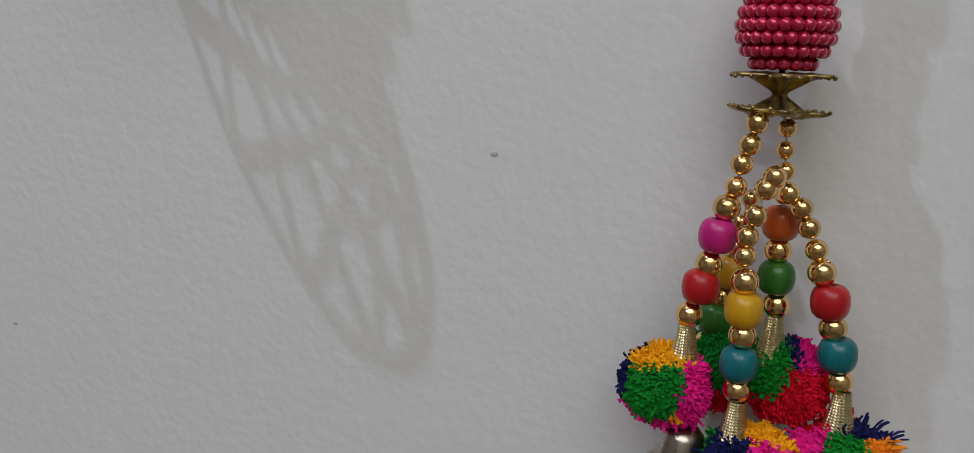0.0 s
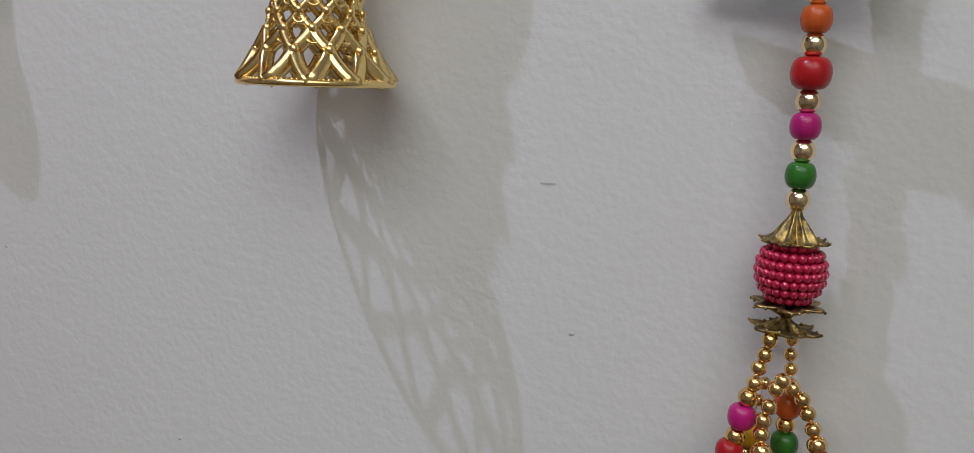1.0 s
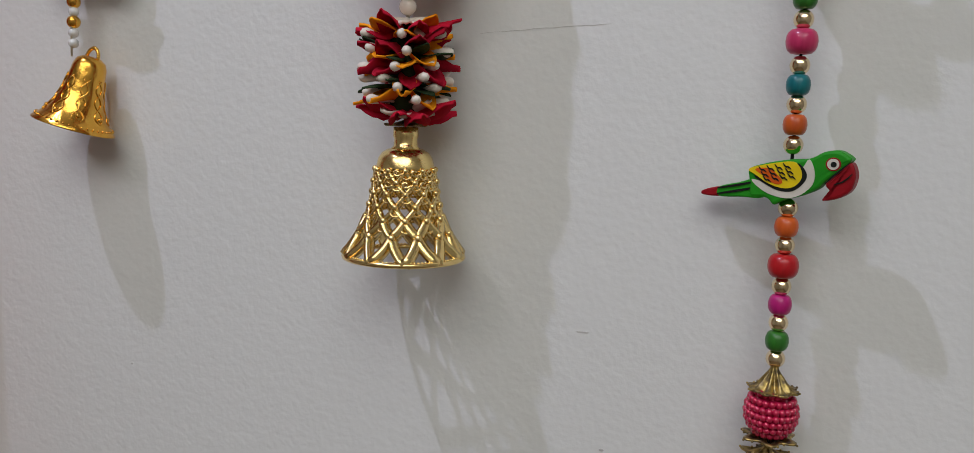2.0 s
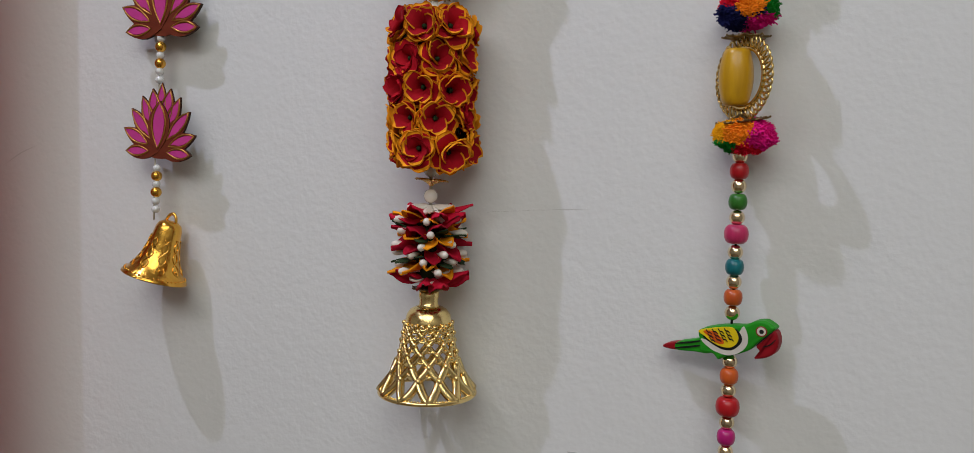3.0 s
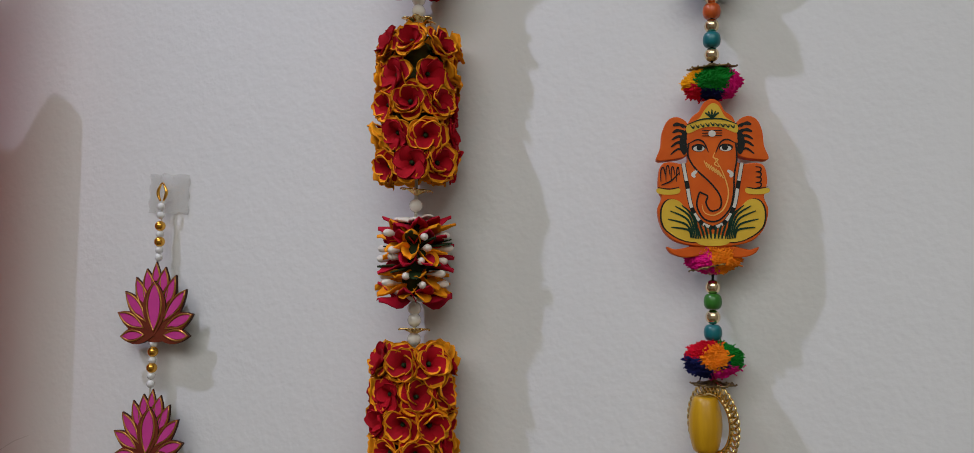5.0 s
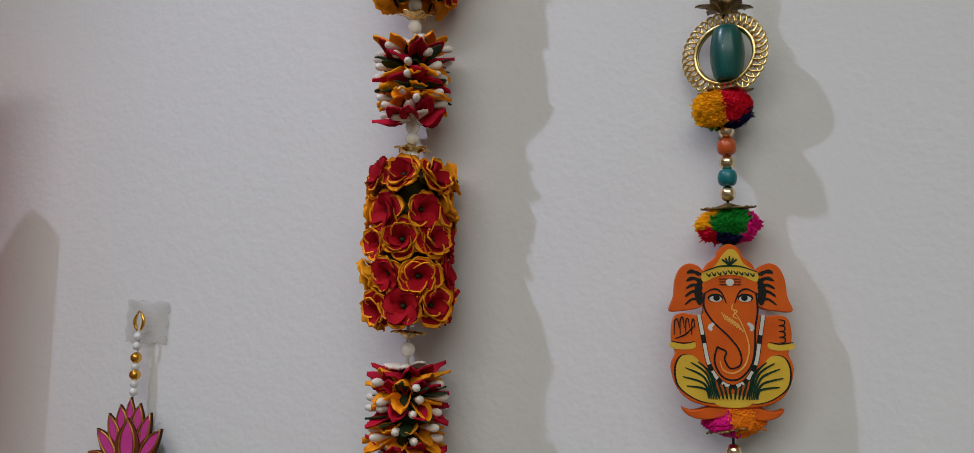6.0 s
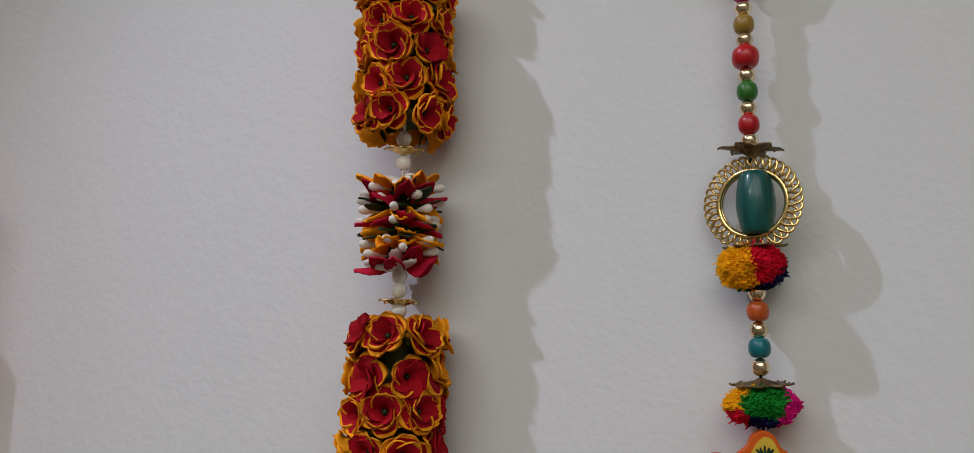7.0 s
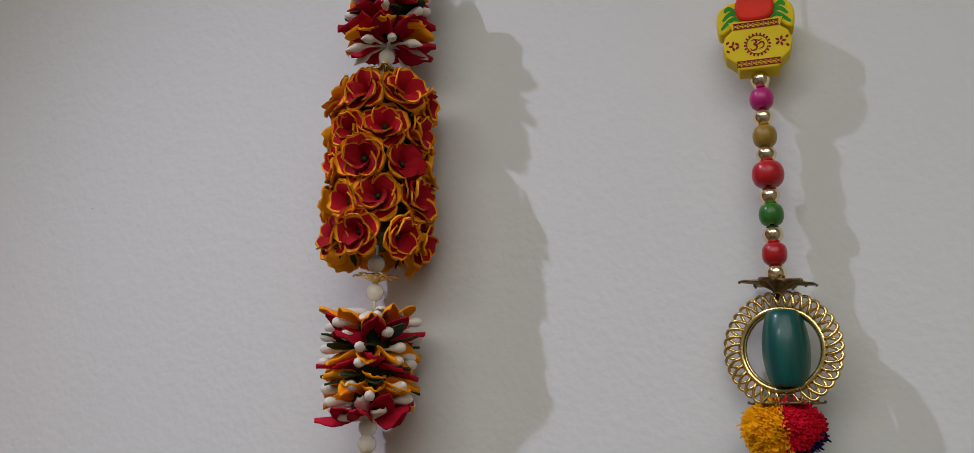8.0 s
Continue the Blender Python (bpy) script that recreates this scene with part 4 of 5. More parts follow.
tassel_bell = part("tassel_bell", jingle_bell_mesh(), bead_hanging, Matrix.Translation(Vector((-0.0068, 0.229, 1.1885)) - base) @ pose(0, 0, 0, 4, 8, 0), "small tarnished silver bell")
clapper = lathe(bmesh.new(), [(0.0002, 0.005), (0.0024, 0.003), (0.0026, -0.006), (0.0002, -0.009)], 14)
part("clapper", finish("clapper", clapper, GOLD_PALE), tassel_bell, pose(0, 0, -0.006), "pale brass clapper")

# ---- the flower garland ----
GX, GY = -0.1830, 0.2300
garland = thing("flower_garland", (GX, GY, 2.16), "long garland of red and orange foam flowers with gold bell", "garland")


def g_at(z, m=Matrix()):
    return Matrix.Translation((0, 0, z - 2.16)) @ m


cord(garland, [(0, 0, 0), (0, 0, 1.44 - 2.16)], 0.0012, THREAD, "white garland thread")


def rose_layer_mesh(n, length, width, lift, curl, seed, rim, ruffle=0.0003):
    """One rosette of n two-ply foam petals that wrap round the z axis: red within, an amber backing that shows as a margin."""
    rnd = random.Random(seed)
    bm = bmesh.new()
    spread_u = (0, 0.2, 0.38, 0.54, 0.68, 0.80, 0.89, 0.955, 1.0)
    spread_v = (-1, -0.82, -0.5, -0.17, 0.17, 0.5, 0.82, 1)
    us, vs = len(spread_u), len(spread_v)
    for k in range(n):
        a = 2 * math.pi * (k + rnd.uniform(-0.08, 0.08)) / n
        lf, ln, cl = lift * rnd.uniform(0.88, 1.1), length * rnd.uniform(0.92, 1.06), curl * rnd.uniform(0.7, 1.35)
        tw, ph, notch = rnd.uniform(-0.25, 0.25), rnd.uniform(0, 6.3), rnd.uniform(0.0, 0.0005)
        turn = Matrix.Rotation(a, 3, "Z") @ Matrix.Rotation(0.10, 3, "X")
        sheets = []
        for under in (0, 1):
            rows = []
            for i in range(us):
                u = spread_u[i]
                ang = lf - cl * u * u
                rad, hgt = 0.0012 + ln * u * math.cos(ang), ln * u * math.sin(ang)
                w = width * (0.30 + 0.70 * math.sin(math.pi / 2 * u / 0.60) if u < 0.60 else math.sqrt(max(0.16, 1 - ((u - 0.60) / 0.42) ** 2.8)))
                wrap = max(rad, 0.0055)
                row = []
                for j in range(vs):
                    v = spread_v[j]
                    phi = min(1.0, w / wrap) * v
                    deep = wrap * (1 - math.cos(phi)) * math.sin(ang) * 0.85
                    wave = ruffle * math.sin(v * 4.2 + ph) * u * u + tw * v * u * 0.0018
                    inset = notch * (1 - abs(v)) * (u > 0.95)
                    p = Vector((rad - deep - inset + 0.0010 * under * math.sin(ang), w * v * (1 - 0.10 * abs(v) * math.sin(ang)),
                                hgt + 0.0022 * v * v * u * math.cos(ang) + wave - 0.0010 * under * math.cos(ang)))
                    row.append(turn @ p)
                rows.append(row)
            grid_vs, faces = grid(bm, rows)
            for q, fc in enumerate(faces):
                i, j = divmod(q, vs - 1)
                edge = i >= us - 1 - rim or ((j == 0 or j == vs - 2) and i > 2)
                fc.material_index = 1 if rim > 0 and (edge or under) else 0
            sheets.append(grid_vs)
        top, low = sheets
        ring = [(i, 0) for i in range(us)] + [(us - 1, j) for j in range(1, vs)] + [(i, vs - 1) for i in range(us - 2, -1, -1)]
        for (a0, b0), (a1, b1) in zip(ring, ring[1:]):
            bm.faces.new((top[a0][b0], low[a0][b0], low[a1][b1], top[a1][b1])).material_index = min(rim, 1)
    return finish("foam_petals", bm, [PETAL_RED, PETAL_ORANGE])


OUTER = [rose_layer_mesh(5, 0.0148, 0.0086, 0.93 + 0.05 * s, 0.44 + 0.05 * s, 40 + s, 2) for s in range(6)]
MIDDLE = [rose_layer_mesh(5 - s % 2, 0.0140, 0.0074, 1.14 + 0.04 * s, 0.30 + 0.05 * s, 50 + s, (1, 2, 1, 2, 0, 1)[s]) for s in range(6)]
INNER = [rose_layer_mesh(3, 0.0118, 0.0060, 1.22 + 0.03 * s, 0.20 + 0.04 * s, 60 + s, (1, 0, 0)[s % 3]) for s in range(6)]
HEART = finish("flower_heart", ball(bmesh.new(), (0, 0, 0.003), 0.0017, 8, 6), PETAL_GREEN)
CALYX = []
for s in range(2):
    bm = bmesh.new()
    lathe(bm, [(0.0005, -0.0035), (0.0016, -0.003), (0.0032, 0.0), (0.0042, 0.0022), (0.0030, 0.0020), (0.0005, 0.0004)], 10)
    for k in range(4):
        a = k * math.pi / 2 + s
        leaf = [(Vector((0.0025 + 0.010 * u, q * 0.0026 * math.sin(math.pi * min(1, u * 0.9 + 0.08)), 0.0012 * u - abs(q) * 0.0006 + 0.001))) for u in (0, 0.35, 0.7, 1) for q in (-1, 0, 1)]
        turn = Matrix.Rotation(a, 3, "Z")
        grid(bm, [[turn @ p for p in leaf[i * 3:i * 3 + 3]] for i in range(4)])
    CALYX.append(finish("calyx", bm, LEAF_GREEN))


def flower_block(low, high, seed, shift):
    """A drum of rosettes in five staggered rings round the thread."""
    rnd = random.Random(seed)
    mid, tall = (low + high) / 2, high - low
    bm = bmesh.new()
    lathe(bm, [(0.001, -tall / 2 + 0.012), (0.0145, -tall / 2 + 0.012), (0.0155, 0), (0.0145, tall / 2 - 0.012), (0.001, tall / 2 - 0.012)], 24)
    block = part("flower_core", finish("flower_core", bm, LEAF_GREEN), garland, g_at(mid), "dark green core between the flowers")
    for i in range(5):
        z = -tall / 2 + 0.0142 + (tall - 0.0284) * i / 4
        for k in range(7):
            a = radians(-90) + 2 * math.pi * (k + 0.5 * (i % 2) + shift + rnd.uniform(-0.07, 0.07)) / 7
            tilt = rnd.uniform(-16, 16) + (i - 2) * 5
            m = Matrix.Rotation(a, 4, "Z") @ Matrix.Translation((0.0178 + rnd.uniform(-0.001, 0.001), 0, z + rnd.uniform(-0.0015, 0.0015))) @ pose(0, 0, 0, rnd.uniform(-16, 16), 90 - tilt, 0) @ pose(0, 0, 0, 0, 0, rnd.uniform(0, 360))
            scale = Matrix.Scale(rnd.uniform(0.88, 1.03), 4)
            fl = part("foam_flower", rnd.choice(CALYX), garland, g_at(mid) @ m @ scale, "foam rose with red petals edged in orange")
            first = rnd.uniform(0, 72)
            part("petals", rnd.choice(OUTER), fl, pose(0, 0, -0.0006, 0, 0, first), "outer petals with amber margins and backs")
            part("middle_petals", rnd.choice(MIDDLE), fl, pose(0, 0, 0.0004, rnd.uniform(-4, 4), rnd.uniform(-4, 4), first + 36 + rnd.uniform(-14, 14)), "cupped red petals with thin amber rims")
            if rnd.random() < 0.5:
                part("inner_petals", rnd.choice(INNER), fl, pose(0, 0, 0.0008, 0, 0, rnd.uniform(0, 360)), "crimson inner petals rolled into a cup")
            part("flower_heart", HEART, fl, pose(0, 0, 0.0005))
    return block


for low, high, seed, shift in ((1.5220, 1.6255, 1, 0.05), (1.7322, 1.8390, 2, 0.25), (1.9435, 2.0480, 3, 0.1)):
    flower_block(low, high, seed, shift)


def star_mesh(n, r, wide, droop, cup, seed, mat, thick=0.0008, tip=0.75):
    """A die-cut foam star with n pointed, folded petals that twist and stray a little."""
    rnd = random.Random(seed)
    bm = bmesh.new()
    for k in range(n):
        turn = Matrix.Rotation(2 * math.pi * (k + rnd.uniform(-0.16, 0.16)) / n, 3, "Z")
        dz, ln = rnd.uniform(-0.0056, 0.0056), r * rnd.uniform(0.84, 1.06)
        fold, twist, bend = cup * rnd.uniform(0.5, 1.7), rnd.uniform(-0.4, 0.4), rnd.uniform(-0.003, 0.003)
        sheets = []
        for under in (0, 1):
            rows = []
            for i in range(8):
                u = (0, 0.2, 0.42, 0.60, 0.75, 0.87, 0.95, 1)[i]
                w = wide * (0.24 + 0.76 * math.sin(math.pi * min(1, 0.04 + 0.68 * u ** 1.25))) * (1 - tip * (max(0, u - 0.66) / 0.34) ** 1.7)
                c, sn = math.cos(twist * u), math.sin(twist * u)
                row = []
                for v in (-1, -0.5, 0, 0.5, 1):
                    y, z = v * w, fold * v * v * math.sin(math.pi * min(0.9, u + 0.05)) - thick * under
                    row.append(turn @ Vector((0.002 + (ln - 0.002) * u, y * c - z * sn + bend * u * u, y * sn + z * c + droop * u * u + dz * u)))
                rows.append(row)
            sheets.append(grid(bm, rows)[0])
        t, l = sheets
        ring = [(i, 0) for i in range(8)] + [(7, j) for j in range(1, 5)] + [(i, 4) for i in range(6, -1, -1)]
        for (a0, b0), (a1, b1) in zip(ring, ring[1:]):
            bm.faces.new((t[a0][b0], l[a0][b0], l[a1][b1], t[a1][b1]))
    bmesh.ops.recalc_face_normals(bm, faces=bm.faces[:])
    return finish("petal_star", bm, mat)


def bud_star_mesh(n, r, seed):
    """A ring of thin plastic stems, each with a drop-shaped bud."""
    rnd = random.Random(seed)
    bm = bmesh.new()
    for k in range(n):
        a = 2 * math.pi * (k + rnd.uniform(-0.15, 0.15)) / n
        dz, reach = rnd.uniform(-0.002, 0.002), r * rnd.uniform(0.9, 1.04)
        pts = [Vector((q * math.cos(a), q * math.sin(a), dz * q / r)) for q in (0.001, reach * 0.52, reach * 0.62, reach * 0.74, reach * 0.87, reach * 0.96, reach)]
        tube(bm, pts, [0.0006, 0.0007, 0.0014, 0.0022, 0.0027, 0.0020, 0.0005], 8)
    lathe(bm, [(0.0005, 0.0008), (0.003, 0.0008), (0.003, -0.0008), (0.0005, -0.0008)], 10)
    return finish("bud_star", bm, PETAL_WHITE)


def spoke_star_mesh(n, r, rise, seed):
    """A plastic star of thin spokes that end in pointed spade-shaped tips."""
    rnd = random.Random(seed)
    bm = bmesh.new()
    for k in range(n):
        a, reach = 2 * math.pi * (k + rnd.uniform(-0.06, 0.06)) / n, r * rnd.uniform(0.96, 1.03)
        pts = [Vector((q * reach * math.cos(a), q * reach * math.sin(a), rise * q * q)) for q in (0.06, 0.45, 0.56, 0.66, 0.76, 0.90, 1.0)]
        tube(bm, pts, [0.0008, 0.0008, 0.0014, 0.0025, 0.0026, 0.0014, 0.0004], 8)
    lathe(bm, [(0.0005, 0.0008), (0.003, 0.0008), (0.003, -0.0008), (0.0005, -0.0008)], 10)
    return finish("white_star", bm, PETAL_WHITE)


STARS = {
    "r": [star_mesh(9, 0.0270, 0.0064, -0.0026, 0.0056, 70 + s, PETAL_CRIMSON, tip=0.72) for s in range(3)],
    "o": [star_mesh(9, 0.0264, 0.0064, -0.0020, 0.0056, 80 + s, PETAL_AMBER, tip=0.68) for s in range(3)],
    "g": [star_mesh(9, 0.0258, 0.0046, -0.002, 0.001, 90 + s, PETAL_GREEN) for s in range(2)],
    "w": [bud_star_mesh(6, 0.0262, 95 + s) for s in range(3)],
    "p": [spoke_star_mesh(8, 0.0232, -0.0060, 105 + s) for s in range(2)],
    "s": [star_mesh(8, 0.0172, 0.0042, 0.0030, 0.002, 100 + s, PETAL_WHITE, 0.0014, 0.6) for s in range(2)],
}
STAR_NAMES = {"r": ("petal_star", "crimson foam petal layer"), "o": ("petal_star", "amber foam petal layer"), "g": ("petal_star", "dark green foam leaf layer"), "w": ("bud_star", "ivory buds on thin stems"), "s": ("white_star", "ivory plastic star of rounded petals"), "p": ("white_star", "ivory plastic star of pointed petals")}


def star_stack(low, high, order, seed):
    """Layers of foam stars and buds threaded one over the other."""
    rnd = random.Random(seed)
    n = len(order)
    # Added filler; its dark green reads as leaves and shade between the layers.
    bm = bmesh.new()
    h = (high - low) / 2 - 0.004
    lathe(bm, [(0.001, -h), (0.0085, -h), (0.0095, 0), (0.0085, h), (0.001, h)], 18)
    part("stack_core", finish("stack_core", bm, PETAL_GREEN), garland, g_at((low + high) / 2), "dark green filler for the leaves and shade between petal layers")
    for i, c in enumerate(order):
        z = low + 0.002 + (high - low - 0.004) * i / (n - 1)
        name, label = STAR_NAMES[c]
        flip = 180 if i > n * 0.55 and c != "w" or i == 1 else 0
        part(name, rnd.choice(STARS[c]), garland, g_at(z, pose(0, 0, 0, flip + rnd.uniform(-4, 4), rnd.uniform(-4, 4), rnd.uniform(0, 360))), label)


ORDER = "srwowgwrwogwrwors"
for low, high, seed in ((1.4465, 1.4995, 1), (1.6525, 1.7105, 2), (1.865, 1.9215, 3), (2.0700, 2.1300, 4)):
    star_stack(low, high, (ORDER, "srowowgrwowgrwors", "srwowogrwowgwrwos", "prorwgwrwogwrwors")[seed - 1], seed)

for z in (1.5045, 1.5215, 1.6275, 1.6405, 1.6485, 1.7185, 1.8425, 1.8545, 1.8625, 1.9305, 1.9455, 2.0560, 2.0650):
    part("pearl_bead", pearl_mesh(0.0094), garland, g_at(z), "translucent pearl bead")
GCAP = flower_cap_mesh(0.0098, 0.0048, 6, 0.5, GOLD_RING, True, 0.22)
for z, lean in ((1.5115, 3), (1.6305, -3), (1.7255, 5), (1.8440, -2), (1.9350, 4), (2.0510, -6)):
    part("gold_cap", GCAP, garland, g_at(z, pose(0, 0, 0, lean, 3, z * 5000 % 60)), "small gold flower-shaped bead cap")


part("bell_cap", flower_cap_mesh(0.0108, 0.0030, 8, 0.3, BRONZE_DARK, False, 0.1), garland, g_at(1.4458), "dark bronze scalloped cap above the bell")


def filigree_bell():
    """A hollow plated bell: smooth neck and dome, openwork skirt of crossing ribs with scrolls, beaded rim."""
    bm = bmesh.new()
    lathe(bm, [(0.0052, 0.0705), (0.0066, 0.0705), (0.0068, 0.066), (0.0062, 0.064), (0.0064, 0.0605), (0.0080, 0.0590), (0.0050, 0.0588)], 26)
    bell = part("bell_neck", finish("bell_neck", bm, GOLD), garland, g_at(1.3715), "shiny gold bell neck")
    bm = bmesh.new()
    lathe(bm, [(0.0060, 0.0592), (0.0095, 0.0588), (0.0125, 0.0570), (0.0145, 0.0540), (0.0155, 0.0500), (0.0158, 0.0478), (0.0150, 0.0476), (0.0145, 0.0500), (0.0130, 0.0545), (0.0060, 0.0580)], 36)
    part("bell_dome", finish("bell_dome", bm, GOLD), bell, None, "smooth gold dome")

    def skirt(t):
        """Radius and height of the skirt from dome (0) to rim (1)."""
        return 0.0156 + 0.0052 * t + 0.0112 * max(0.0, t) ** 3.2, 0.048 - 0.0468 * t

    def on(t, a, out=0.0):
        r, z = skirt(t)
        return Vector(((r + out) * math.cos(a), (r + out) * math.sin(a), z))

    bm = bmesh.new()
    n, rows = 11, (0.0, 0.13, 0.26, 0.40, 0.55, 0.73, 1.0)
    for i in range(len(rows) - 1):
        t0, t1 = rows[i], rows[i + 1]
        w = 0.0013 + 0.0009 * t1 + (0.0010 if i > 3 else 0)
        for k in range(n):
            a0 = 2 * math.pi * (k + 0.5 * (i % 2)) / n
            for s in (1, -1):
                a1 = a0 + s * math.pi / n
                tube(bm, [on(t0 + (t1 - t0) * q / 5, a0 + (a1 - a0) * (q / 5) ** 1.3) for q in range(6)], w, 6, flat=0.5)
            c = on(t0, a0, 0.0007)
            ball(bm, c, 0.0017 + 0.0008 * t0, 9, 6)
            # scroll under each crossing
            mid = t0 + (t1 - t0) * 0.36
            turn = [on(mid + 0.42 * (t1 - t0) * math.sin(q * 0.55) * (1 - q / 16), a0 + 0.62 * math.pi / n * math.cos(q * 0.55) * (1 - q / 16), 0.0005) for q in range(12)]
            if i < 5:
                tube(bm, turn, 0.0007, 5)
            if i < 2:
                # small curl in each opening of the upper rows
                b0 = a0 + math.pi / n
                tube(bm, [on(t0 + (t1 - t0) * (0.15 + 0.35 * math.sin(q * 0.6) * (1 - q / 14)), b0 + 0.55 * math.pi / n * math.cos(q * 0.6) * (1 - q / 14), 0.0003) for q in range(11)], 0.0009, 5)
    bmesh.ops.recalc_face_normals(bm, faces=bm.faces[:])
    part("openwork_skirt", finish("openwork_skirt", bm, GOLD), bell, None, "gold openwork of crossing ribs and scrolls")
    bm = bmesh.new()
    hoop = [Vector((0.0322 * math.cos(2 * math.pi * k / 72), 0.0322 * math.sin(2 * math.pi * k / 72), 0.0010)) for k in range(72)]
    tube(bm, hoop, 0.0015, 8, True, flat=0.9)
    for k in range(96):
        a = 2 * math.pi * k / 96
        ball(bm, (0.0311 * math.cos(a), 0.0311 * math.sin(a), 0.0022), 0.00085, 6, 4)
    part("bell_rim", finish("bell_rim", bm, GOLD), bell, None, "beaded gold rim")


filigree_bell()
gnail = bmesh.new()
tube(gnail, [(0, -0.002, 0), (0, WALL_Y - GY + 0.004, 0)], 0.0016, 8)
lathe(gnail, [(0.0001, 0.0012), (0.0028, 0.001), (0.003, 0), (0.0001, -0.0004)], 12, 0, pose(0, -0.002, 0, 90))
tagged(new("nail", finish("nail", gnail, SILVER)), "small steel nail that holds the garland thread", "nail").location = (GX, GY, 2.1605)

# ---- the short lotus hanging ----
LX, LY = -0.4122, 0.2485
lotus_hanging = thing("lotus_hanging", (LX, LY, 1.735), "short hanging of two pink lotus charms and a gold bell", "wall hanging")


def l_at(z, x=0.0, y=0.0, m=Matrix()):
    return Matrix.Translation((x, y, z - 1.735)) @ m


cord(lotus_hanging, [(0.001, 0.002, 0), (0, 0, -0.06), (-0.001, -0.003, -0.15), (-0.002, -0.008, -0.22), (-0.002, -0.009, -0.257)], 0.0006, THREAD, "thin white thread")
bm = bmesh.new()
for s in (1, -1):
    tube(bm, [(s * (0.0014 + 0.0026 * math.sin(math.pi * k / 10)), 0, 0.0065 - 0.013 * k / 10) for k in range(11)], [0.0007 + 0.0006 * math.sin(math.pi * k / 10) for k in range(11)], 8)
tube(bm, [(0.0014 * math.cos(q), 0, 0.0065 + 0.0012 * math.sin(q)) for q in (0, 0.8, 1.57, 2.3, 3.14)], 0.0007, 6)
part("ring_clasp", finish("ring_clasp", bm, GOLD_RICH), lotus_hanging, l_at(1.735, 0.0015, 0.0), "gold oval ring")
for z in (1.7240, 1.7170, 1.7020, 1.6895, 1.6835, 1.6160, 1.6030, 1.5910, 1.5845, 1.5175, 1.5055, 1.4925, 1.4862):
    part("white_bead", pearl_mesh(0.0062, CRYSTAL), lotus_hanging, l_at(z, 0.001 - 0.013 * (1.735 - z), -0.040 * max(0, 1.66 - z)), "small white pearl bead")
for z in (1.7085, 1.6960, 1.6095, 1.5970, 1.5115, 1.4992):
    part("gold_bead", metal_bead_mesh(0.0082, GOLD_RICH), lotus_hanging, l_at(z, 0.001 - 0.013 * (1.735 - z), -0.040 * max(0, 1.66 - z)), "small yellow-gold bead")


def petal_outline(tip, width, grow=0.0):
    """A pointed petal from the flower's foot to tip, in (x, z)."""
    tx, tz = tip
    ln = math.hypot(tx, tz)
    ux, uz = tx / ln, tz / ln
    half = []
    for k in range(9):
        u = k / 8
        half.append((u, width / 2 * math.sin(math.pi * min(1, u ** 1.12)) ** 0.85))
    side = [(ux * u * ln - uz * w, uz * u * ln + ux * w) for u, w in half]
    other = [(ux * u * ln + uz * w, uz * u * ln - ux * w) for u, w in half[-2:0:-1]]
    pts = side + other
    cx, cz = sum(p[0] for p in pts) / len(pts), sum(p[1] for p in pts) / len(pts)
    out = []
    for x, z in pts:
        d = math.hypot(x - cx, z - cz)
        out.append((x + (x - cx) / d * grow, z + (z - cz) / d * grow))
    return out


LOTUS = (((0, 51), 11, 6), ((-8, 46), 14, 5), ((8, 47), 14, 5), ((-17, 40), 11, 4), ((17, 41), 11, 4), ((-26, 30), 11, 3), ((26, 31), 11, 3),
         ((-32, 15), 11, 2), ((32, 14), 11, 2), ((-29, -2), 10, 1), ((29, -1), 10, 1), ((0, 37), 17, 0))


def lotus(z, x, scale, turn, out):
    """A cut wooden lotus: dark board, gold-lined petals with pink inlays."""
    bm = bmesh.new()
    board(bm, [(a / 1000, b / 1000) for a, b in ellipse(0, 2, 15, 8)], -0.0001, 0.0019, 0, 1)
    flower = part("lotus_charm", finish("lotus_charm", bm, [LOTUS_BROWN, MDF], False), lotus_hanging,
                  l_at(z, x, out) @ pose(0, 0, 0, 0, turn, 0) @ Matrix.Scale(scale, 4), "pink lotus charm with gold-lined petals on dark board")
    for k, ((tx, tz), w, order) in enumerate(LOTUS):
        y = -0.0012 + 0.0003 * order
        foot = 0.30 if order else 0.06
        ox, oz = tx * foot, tz * foot
        shift = lambda pts: [((a + ox) / 1000, (b + oz) / 1000) for a, b in pts]
        inner = (tx * (1 - foot), tz * (1 - foot))
        bm = bmesh.new()
        board(bm, [(a / 1000, b / 1000) for a, b in petal_outline((tx, tz), w, 1.6)], y, 0.002 - 0.00001 * k, 0, 1)
        part("petal", finish("petal", bm, [LOTUS_BROWN, MDF], False), flower)
        bm = bmesh.new()
        tube(bm, [(a, y - 0.0001, b) for a, b in shift(petal_outline(inner, w * 0.76, 0.0))], 0.00072, 6, True)
        part("gold_line", finish("gold_line", bm, LOTUS_GOLD), flower)
        bm = bmesh.new()
        board(bm, shift(petal_outline(inner, w * 0.66, -0.7)), y - 0.00022, y + 0.0003, 0)
        part("pink_inlay", finish("pink_inlay", bm, LOTUS_PINK, False), flower)


lotus(1.6235, 0.0026, 1.08, -1, -0.0045)
lotus(1.5305, 0.0028, 0.98, 4, -0.0095)


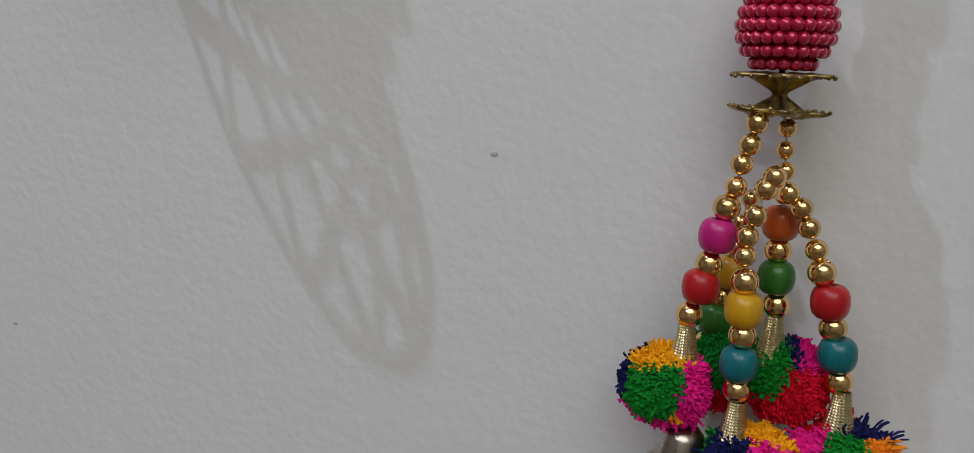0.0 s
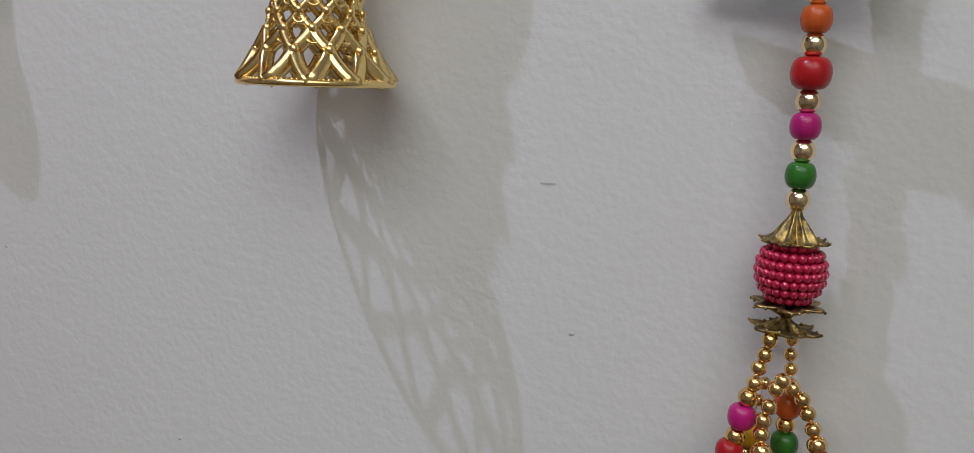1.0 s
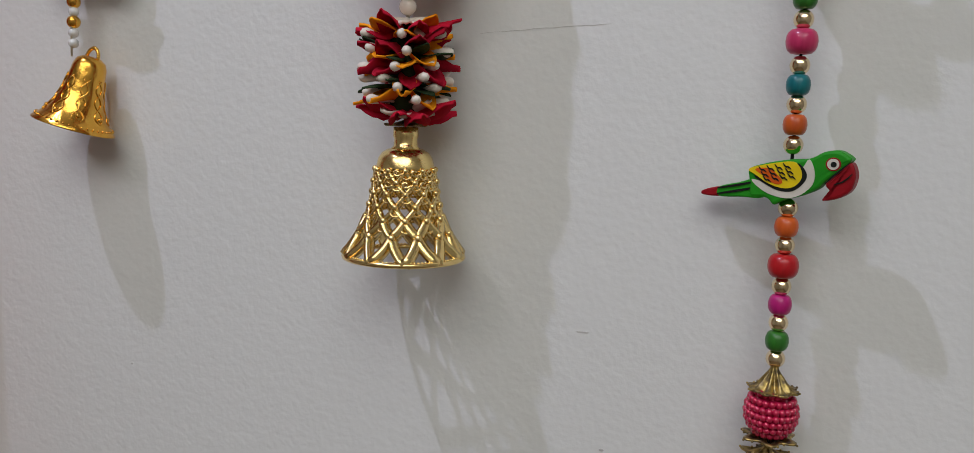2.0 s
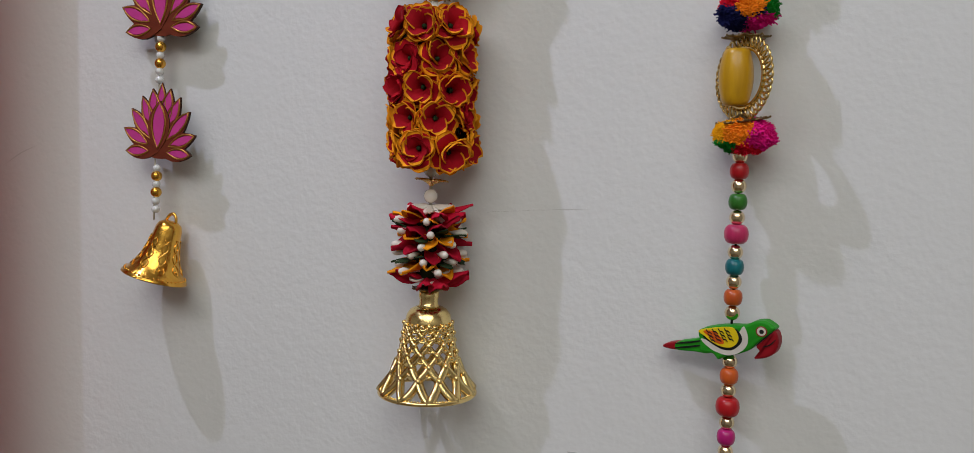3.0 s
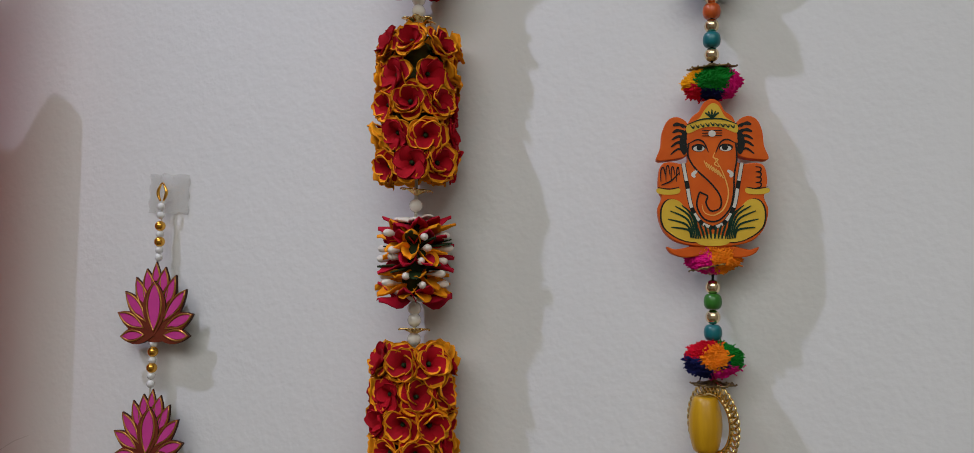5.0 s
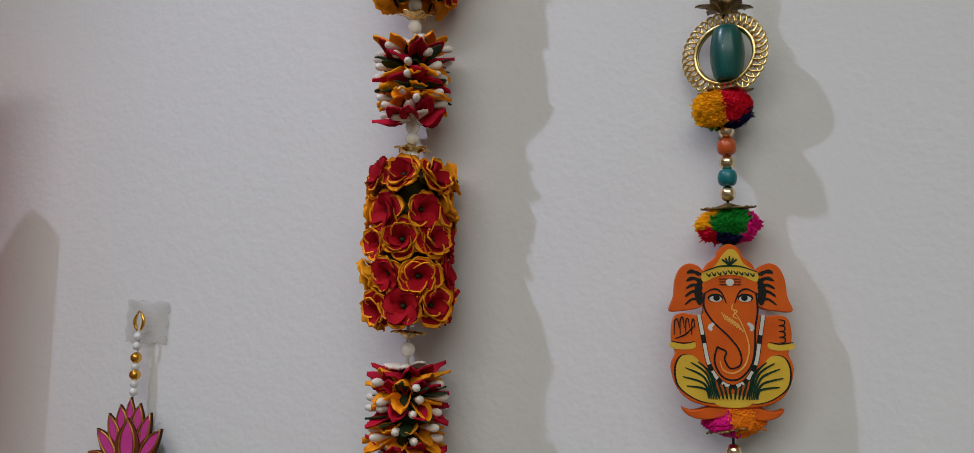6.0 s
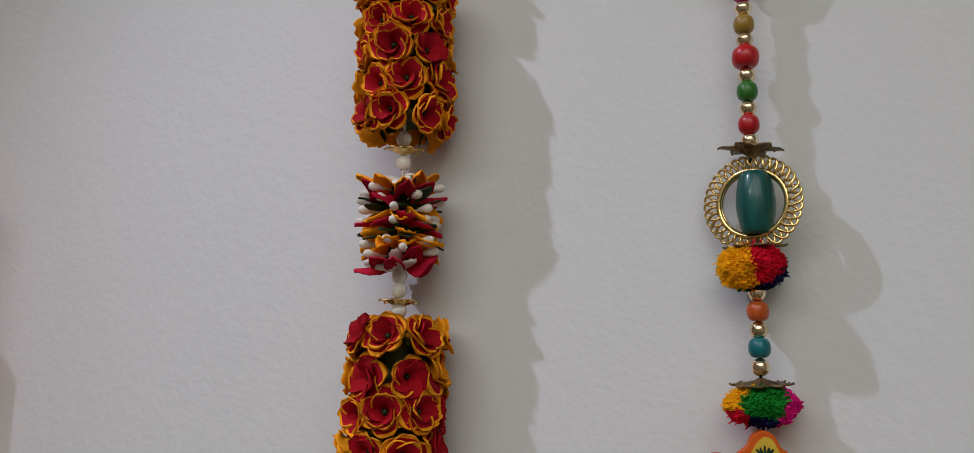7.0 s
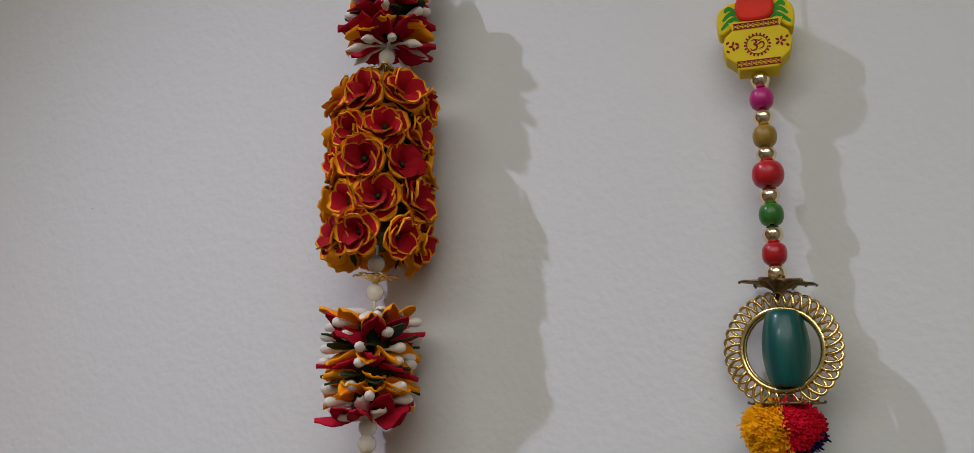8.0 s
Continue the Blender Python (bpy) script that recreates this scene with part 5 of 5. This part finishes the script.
def small_bell():
    """A cast gold bell with raised scrolls, hanging tilted from a loop."""
    bm = bmesh.new()
    prof = [(0.0005, 0.0425), (0.0060, 0.0420), (0.0096, 0.0400), (0.0112, 0.0365), (0.0122, 0.0300), (0.0138, 0.0220), (0.0165, 0.0140), (0.0205, 0.0075), (0.0255, 0.0030), (0.0280, 0.0008),
            (0.0282, 0.0), (0.0270, 0.0), (0.0235, 0.0030), (0.0180, 0.0090), (0.0140, 0.0170), (0.0115, 0.0300), (0.0095, 0.0380), (0.0005, 0.0405)]
    lathe(bm, prof, 44)
    for v in bm.verts:
        a, z = math.atan2(v.co.y, v.co.x), v.co.z
        if v.co.xy.length > 0.0122:
            v.co.xy *= 1 + 0.012 * math.sin(6 * a) * math.sin(z * 420)
    body = part("bell_body", finish("bell_body", bm, GOLD_RICH), lotus_hanging,
                Matrix.Translation((0.0012, -0.0130, 1.4347 - 1.735)) @ pose(0, 0, 0, -7, 15, 0) @ Matrix.Diagonal((0.87, 0.87, 1.06, 1)), "yellow-gold bell with raised scroll pattern")
    bm = bmesh.new()
    prof_out = [(0.0282, 0.0), (0.0255, 0.0030), (0.0205, 0.0075), (0.0165, 0.0140), (0.0138, 0.0220), (0.0122, 0.0300), (0.0112, 0.0365)]

    def surf(z, a):
        for (r0, z0), (r1, z1) in zip(prof_out, prof_out[1:]):
            if z0 <= z <= z1:
                r = r0 + (r1 - r0) * (z - z0) / (z1 - z0)
                return Vector(((r + 0.0002) * math.cos(a), (r + 0.0002) * math.sin(a), z))
        return Vector((0.0112 * math.cos(a), 0.0112 * math.sin(a), z))

    for k in range(8):
        a = 2 * math.pi * k / 8
        for s in (1, -1):
            tube(bm, [surf(0.006 + 0.024 * q / 11, a + s * 0.2 * math.sin(q * 0.9 + k)) for q in range(12)], 0.00055, 5)
        ball(bm, surf(0.0085, a), 0.0015, 7, 5)
    for k in range(40):
        ball(bm, surf(0.0028, 2 * math.pi * k / 40), 0.0009, 6, 4)
    part("scroll_relief", finish("scroll_relief", bm, GOLD_RICH), body, None, "raised gold scrolls and dots")
    bm = bmesh.new()
    tube(bm, [(0.0052 * math.cos(math.pi * q / 10), 0, 0.0405 + 0.0072 * math.sin(math.pi * q / 10)) for q in range(11)], 0.0012, 8)
    part("bell_loop", finish("bell_loop", bm, GOLD_RICH), body, None, "small gold hanging loop")
    bm = bmesh.new()
    tube(bm, [(0, 0, 0.040), (0, 0, 0.009)], 0.0006, 6)
    ball(bm, (0, 0, 0.007), 0.0038, 12, 8)
    part("clapper", finish("clapper", bm, GOLD_RICH), body, None, "round clapper inside the bell")


small_bell()


def tape_strip():
    """A crumpled piece of clear tape over the ring."""
    rnd = random.Random(5)
    bm = bmesh.new()
    rows = []
    for i in range(17):
        z = -0.016 + 0.032 * i / 16
        rows.append([(-0.0195 + 0.039 * j / 20 + 0.0008 * math.sin(i * 1.1) * (j in (0, 20)), -0.0014 - 0.0042 * math.exp(-((j - 9.5) / 3.0) ** 2) - 0.0003 * rnd.random(), z + 0.0006 * math.sin(j * 0.9) * (i in (0, 16))) for j in range(21)])
    grid(bm, rows)
    bmesh.ops.solidify(bm, geom=bm.faces[:], thickness=0.00012)
    ob = tagged(new("clear_tape", finish("clear_tape", bm, TAPE)), "clear adhesive tape stuck over a gold ring on the wall", "tape")
    ob.matrix_world = pose(-0.412, WALL_Y, 1.735, 0, 2, 0)


tape_strip()


# ---- marks on the wall ----
SCUFF = material("grey_scuff", (0.46, 0.44, 0.43), 0.8, 0, (0.56, 0.54, 0.53), 300)


def wall_crack(points, width):
    """A hairline in the paint, as a shallow ribbon on the wall."""
    rnd = random.Random(len(points))
    line = smooth_line([Vector((x, z + rnd.uniform(-0.0006, 0.0006), 0)) for x, z in points], 8)
    bm = stroke(bmesh.new(), [(p.x, p.y + rnd.uniform(-0.0002, 0.0002)) for p in line], width, 0.0002, 0, True, 0.0004)
    ob = tagged(new("wall_mark", finish("wall_mark", bm, SCUFF, False)), "fine grey hairline scuff in the wall paint", "", "", "structure")
    ob.location = (0, WALL_Y, 0)


def paint_speck(x, z, r):
    """A small bump or stain in the paint."""
    bm = ball(bmesh.new(), (0, 0, 0), r, 8, 5)
    for v in bm.verts:
        v.co = Vector((v.co.x * 1.3, v.co.y * 0.25, v.co.z * 0.8))
    ob = tagged(new("wall_mark", finish("wall_mark", bm, SCUFF)), "tiny grey speck in the wall paint", "", "", "structure")
    ob.location = (x, WALL_Y, z)


wall_crack(((-0.153, 1.494), (-0.13, 1.4960), (-0.11, 1.4970), (-0.081, 1.499)), 0.00022)
wall_crack(((-0.581, 1.519), (-0.566, 1.527), (-0.550, 1.533)), 0.0004)
wall_crack(((-0.092, 1.3332), (-0.088, 1.3326), (-0.085, 1.3330)), 0.0010)
for x, z, r in ((-0.075, 1.267, 0.0011), (-0.283, 1.1825, 0.0010), (-0.393, 1.277, 0.0009), (-0.421, 2.0085, 0.0007), (-0.409, 2.004, 0.0005)):
    paint_speck(x, z, r)
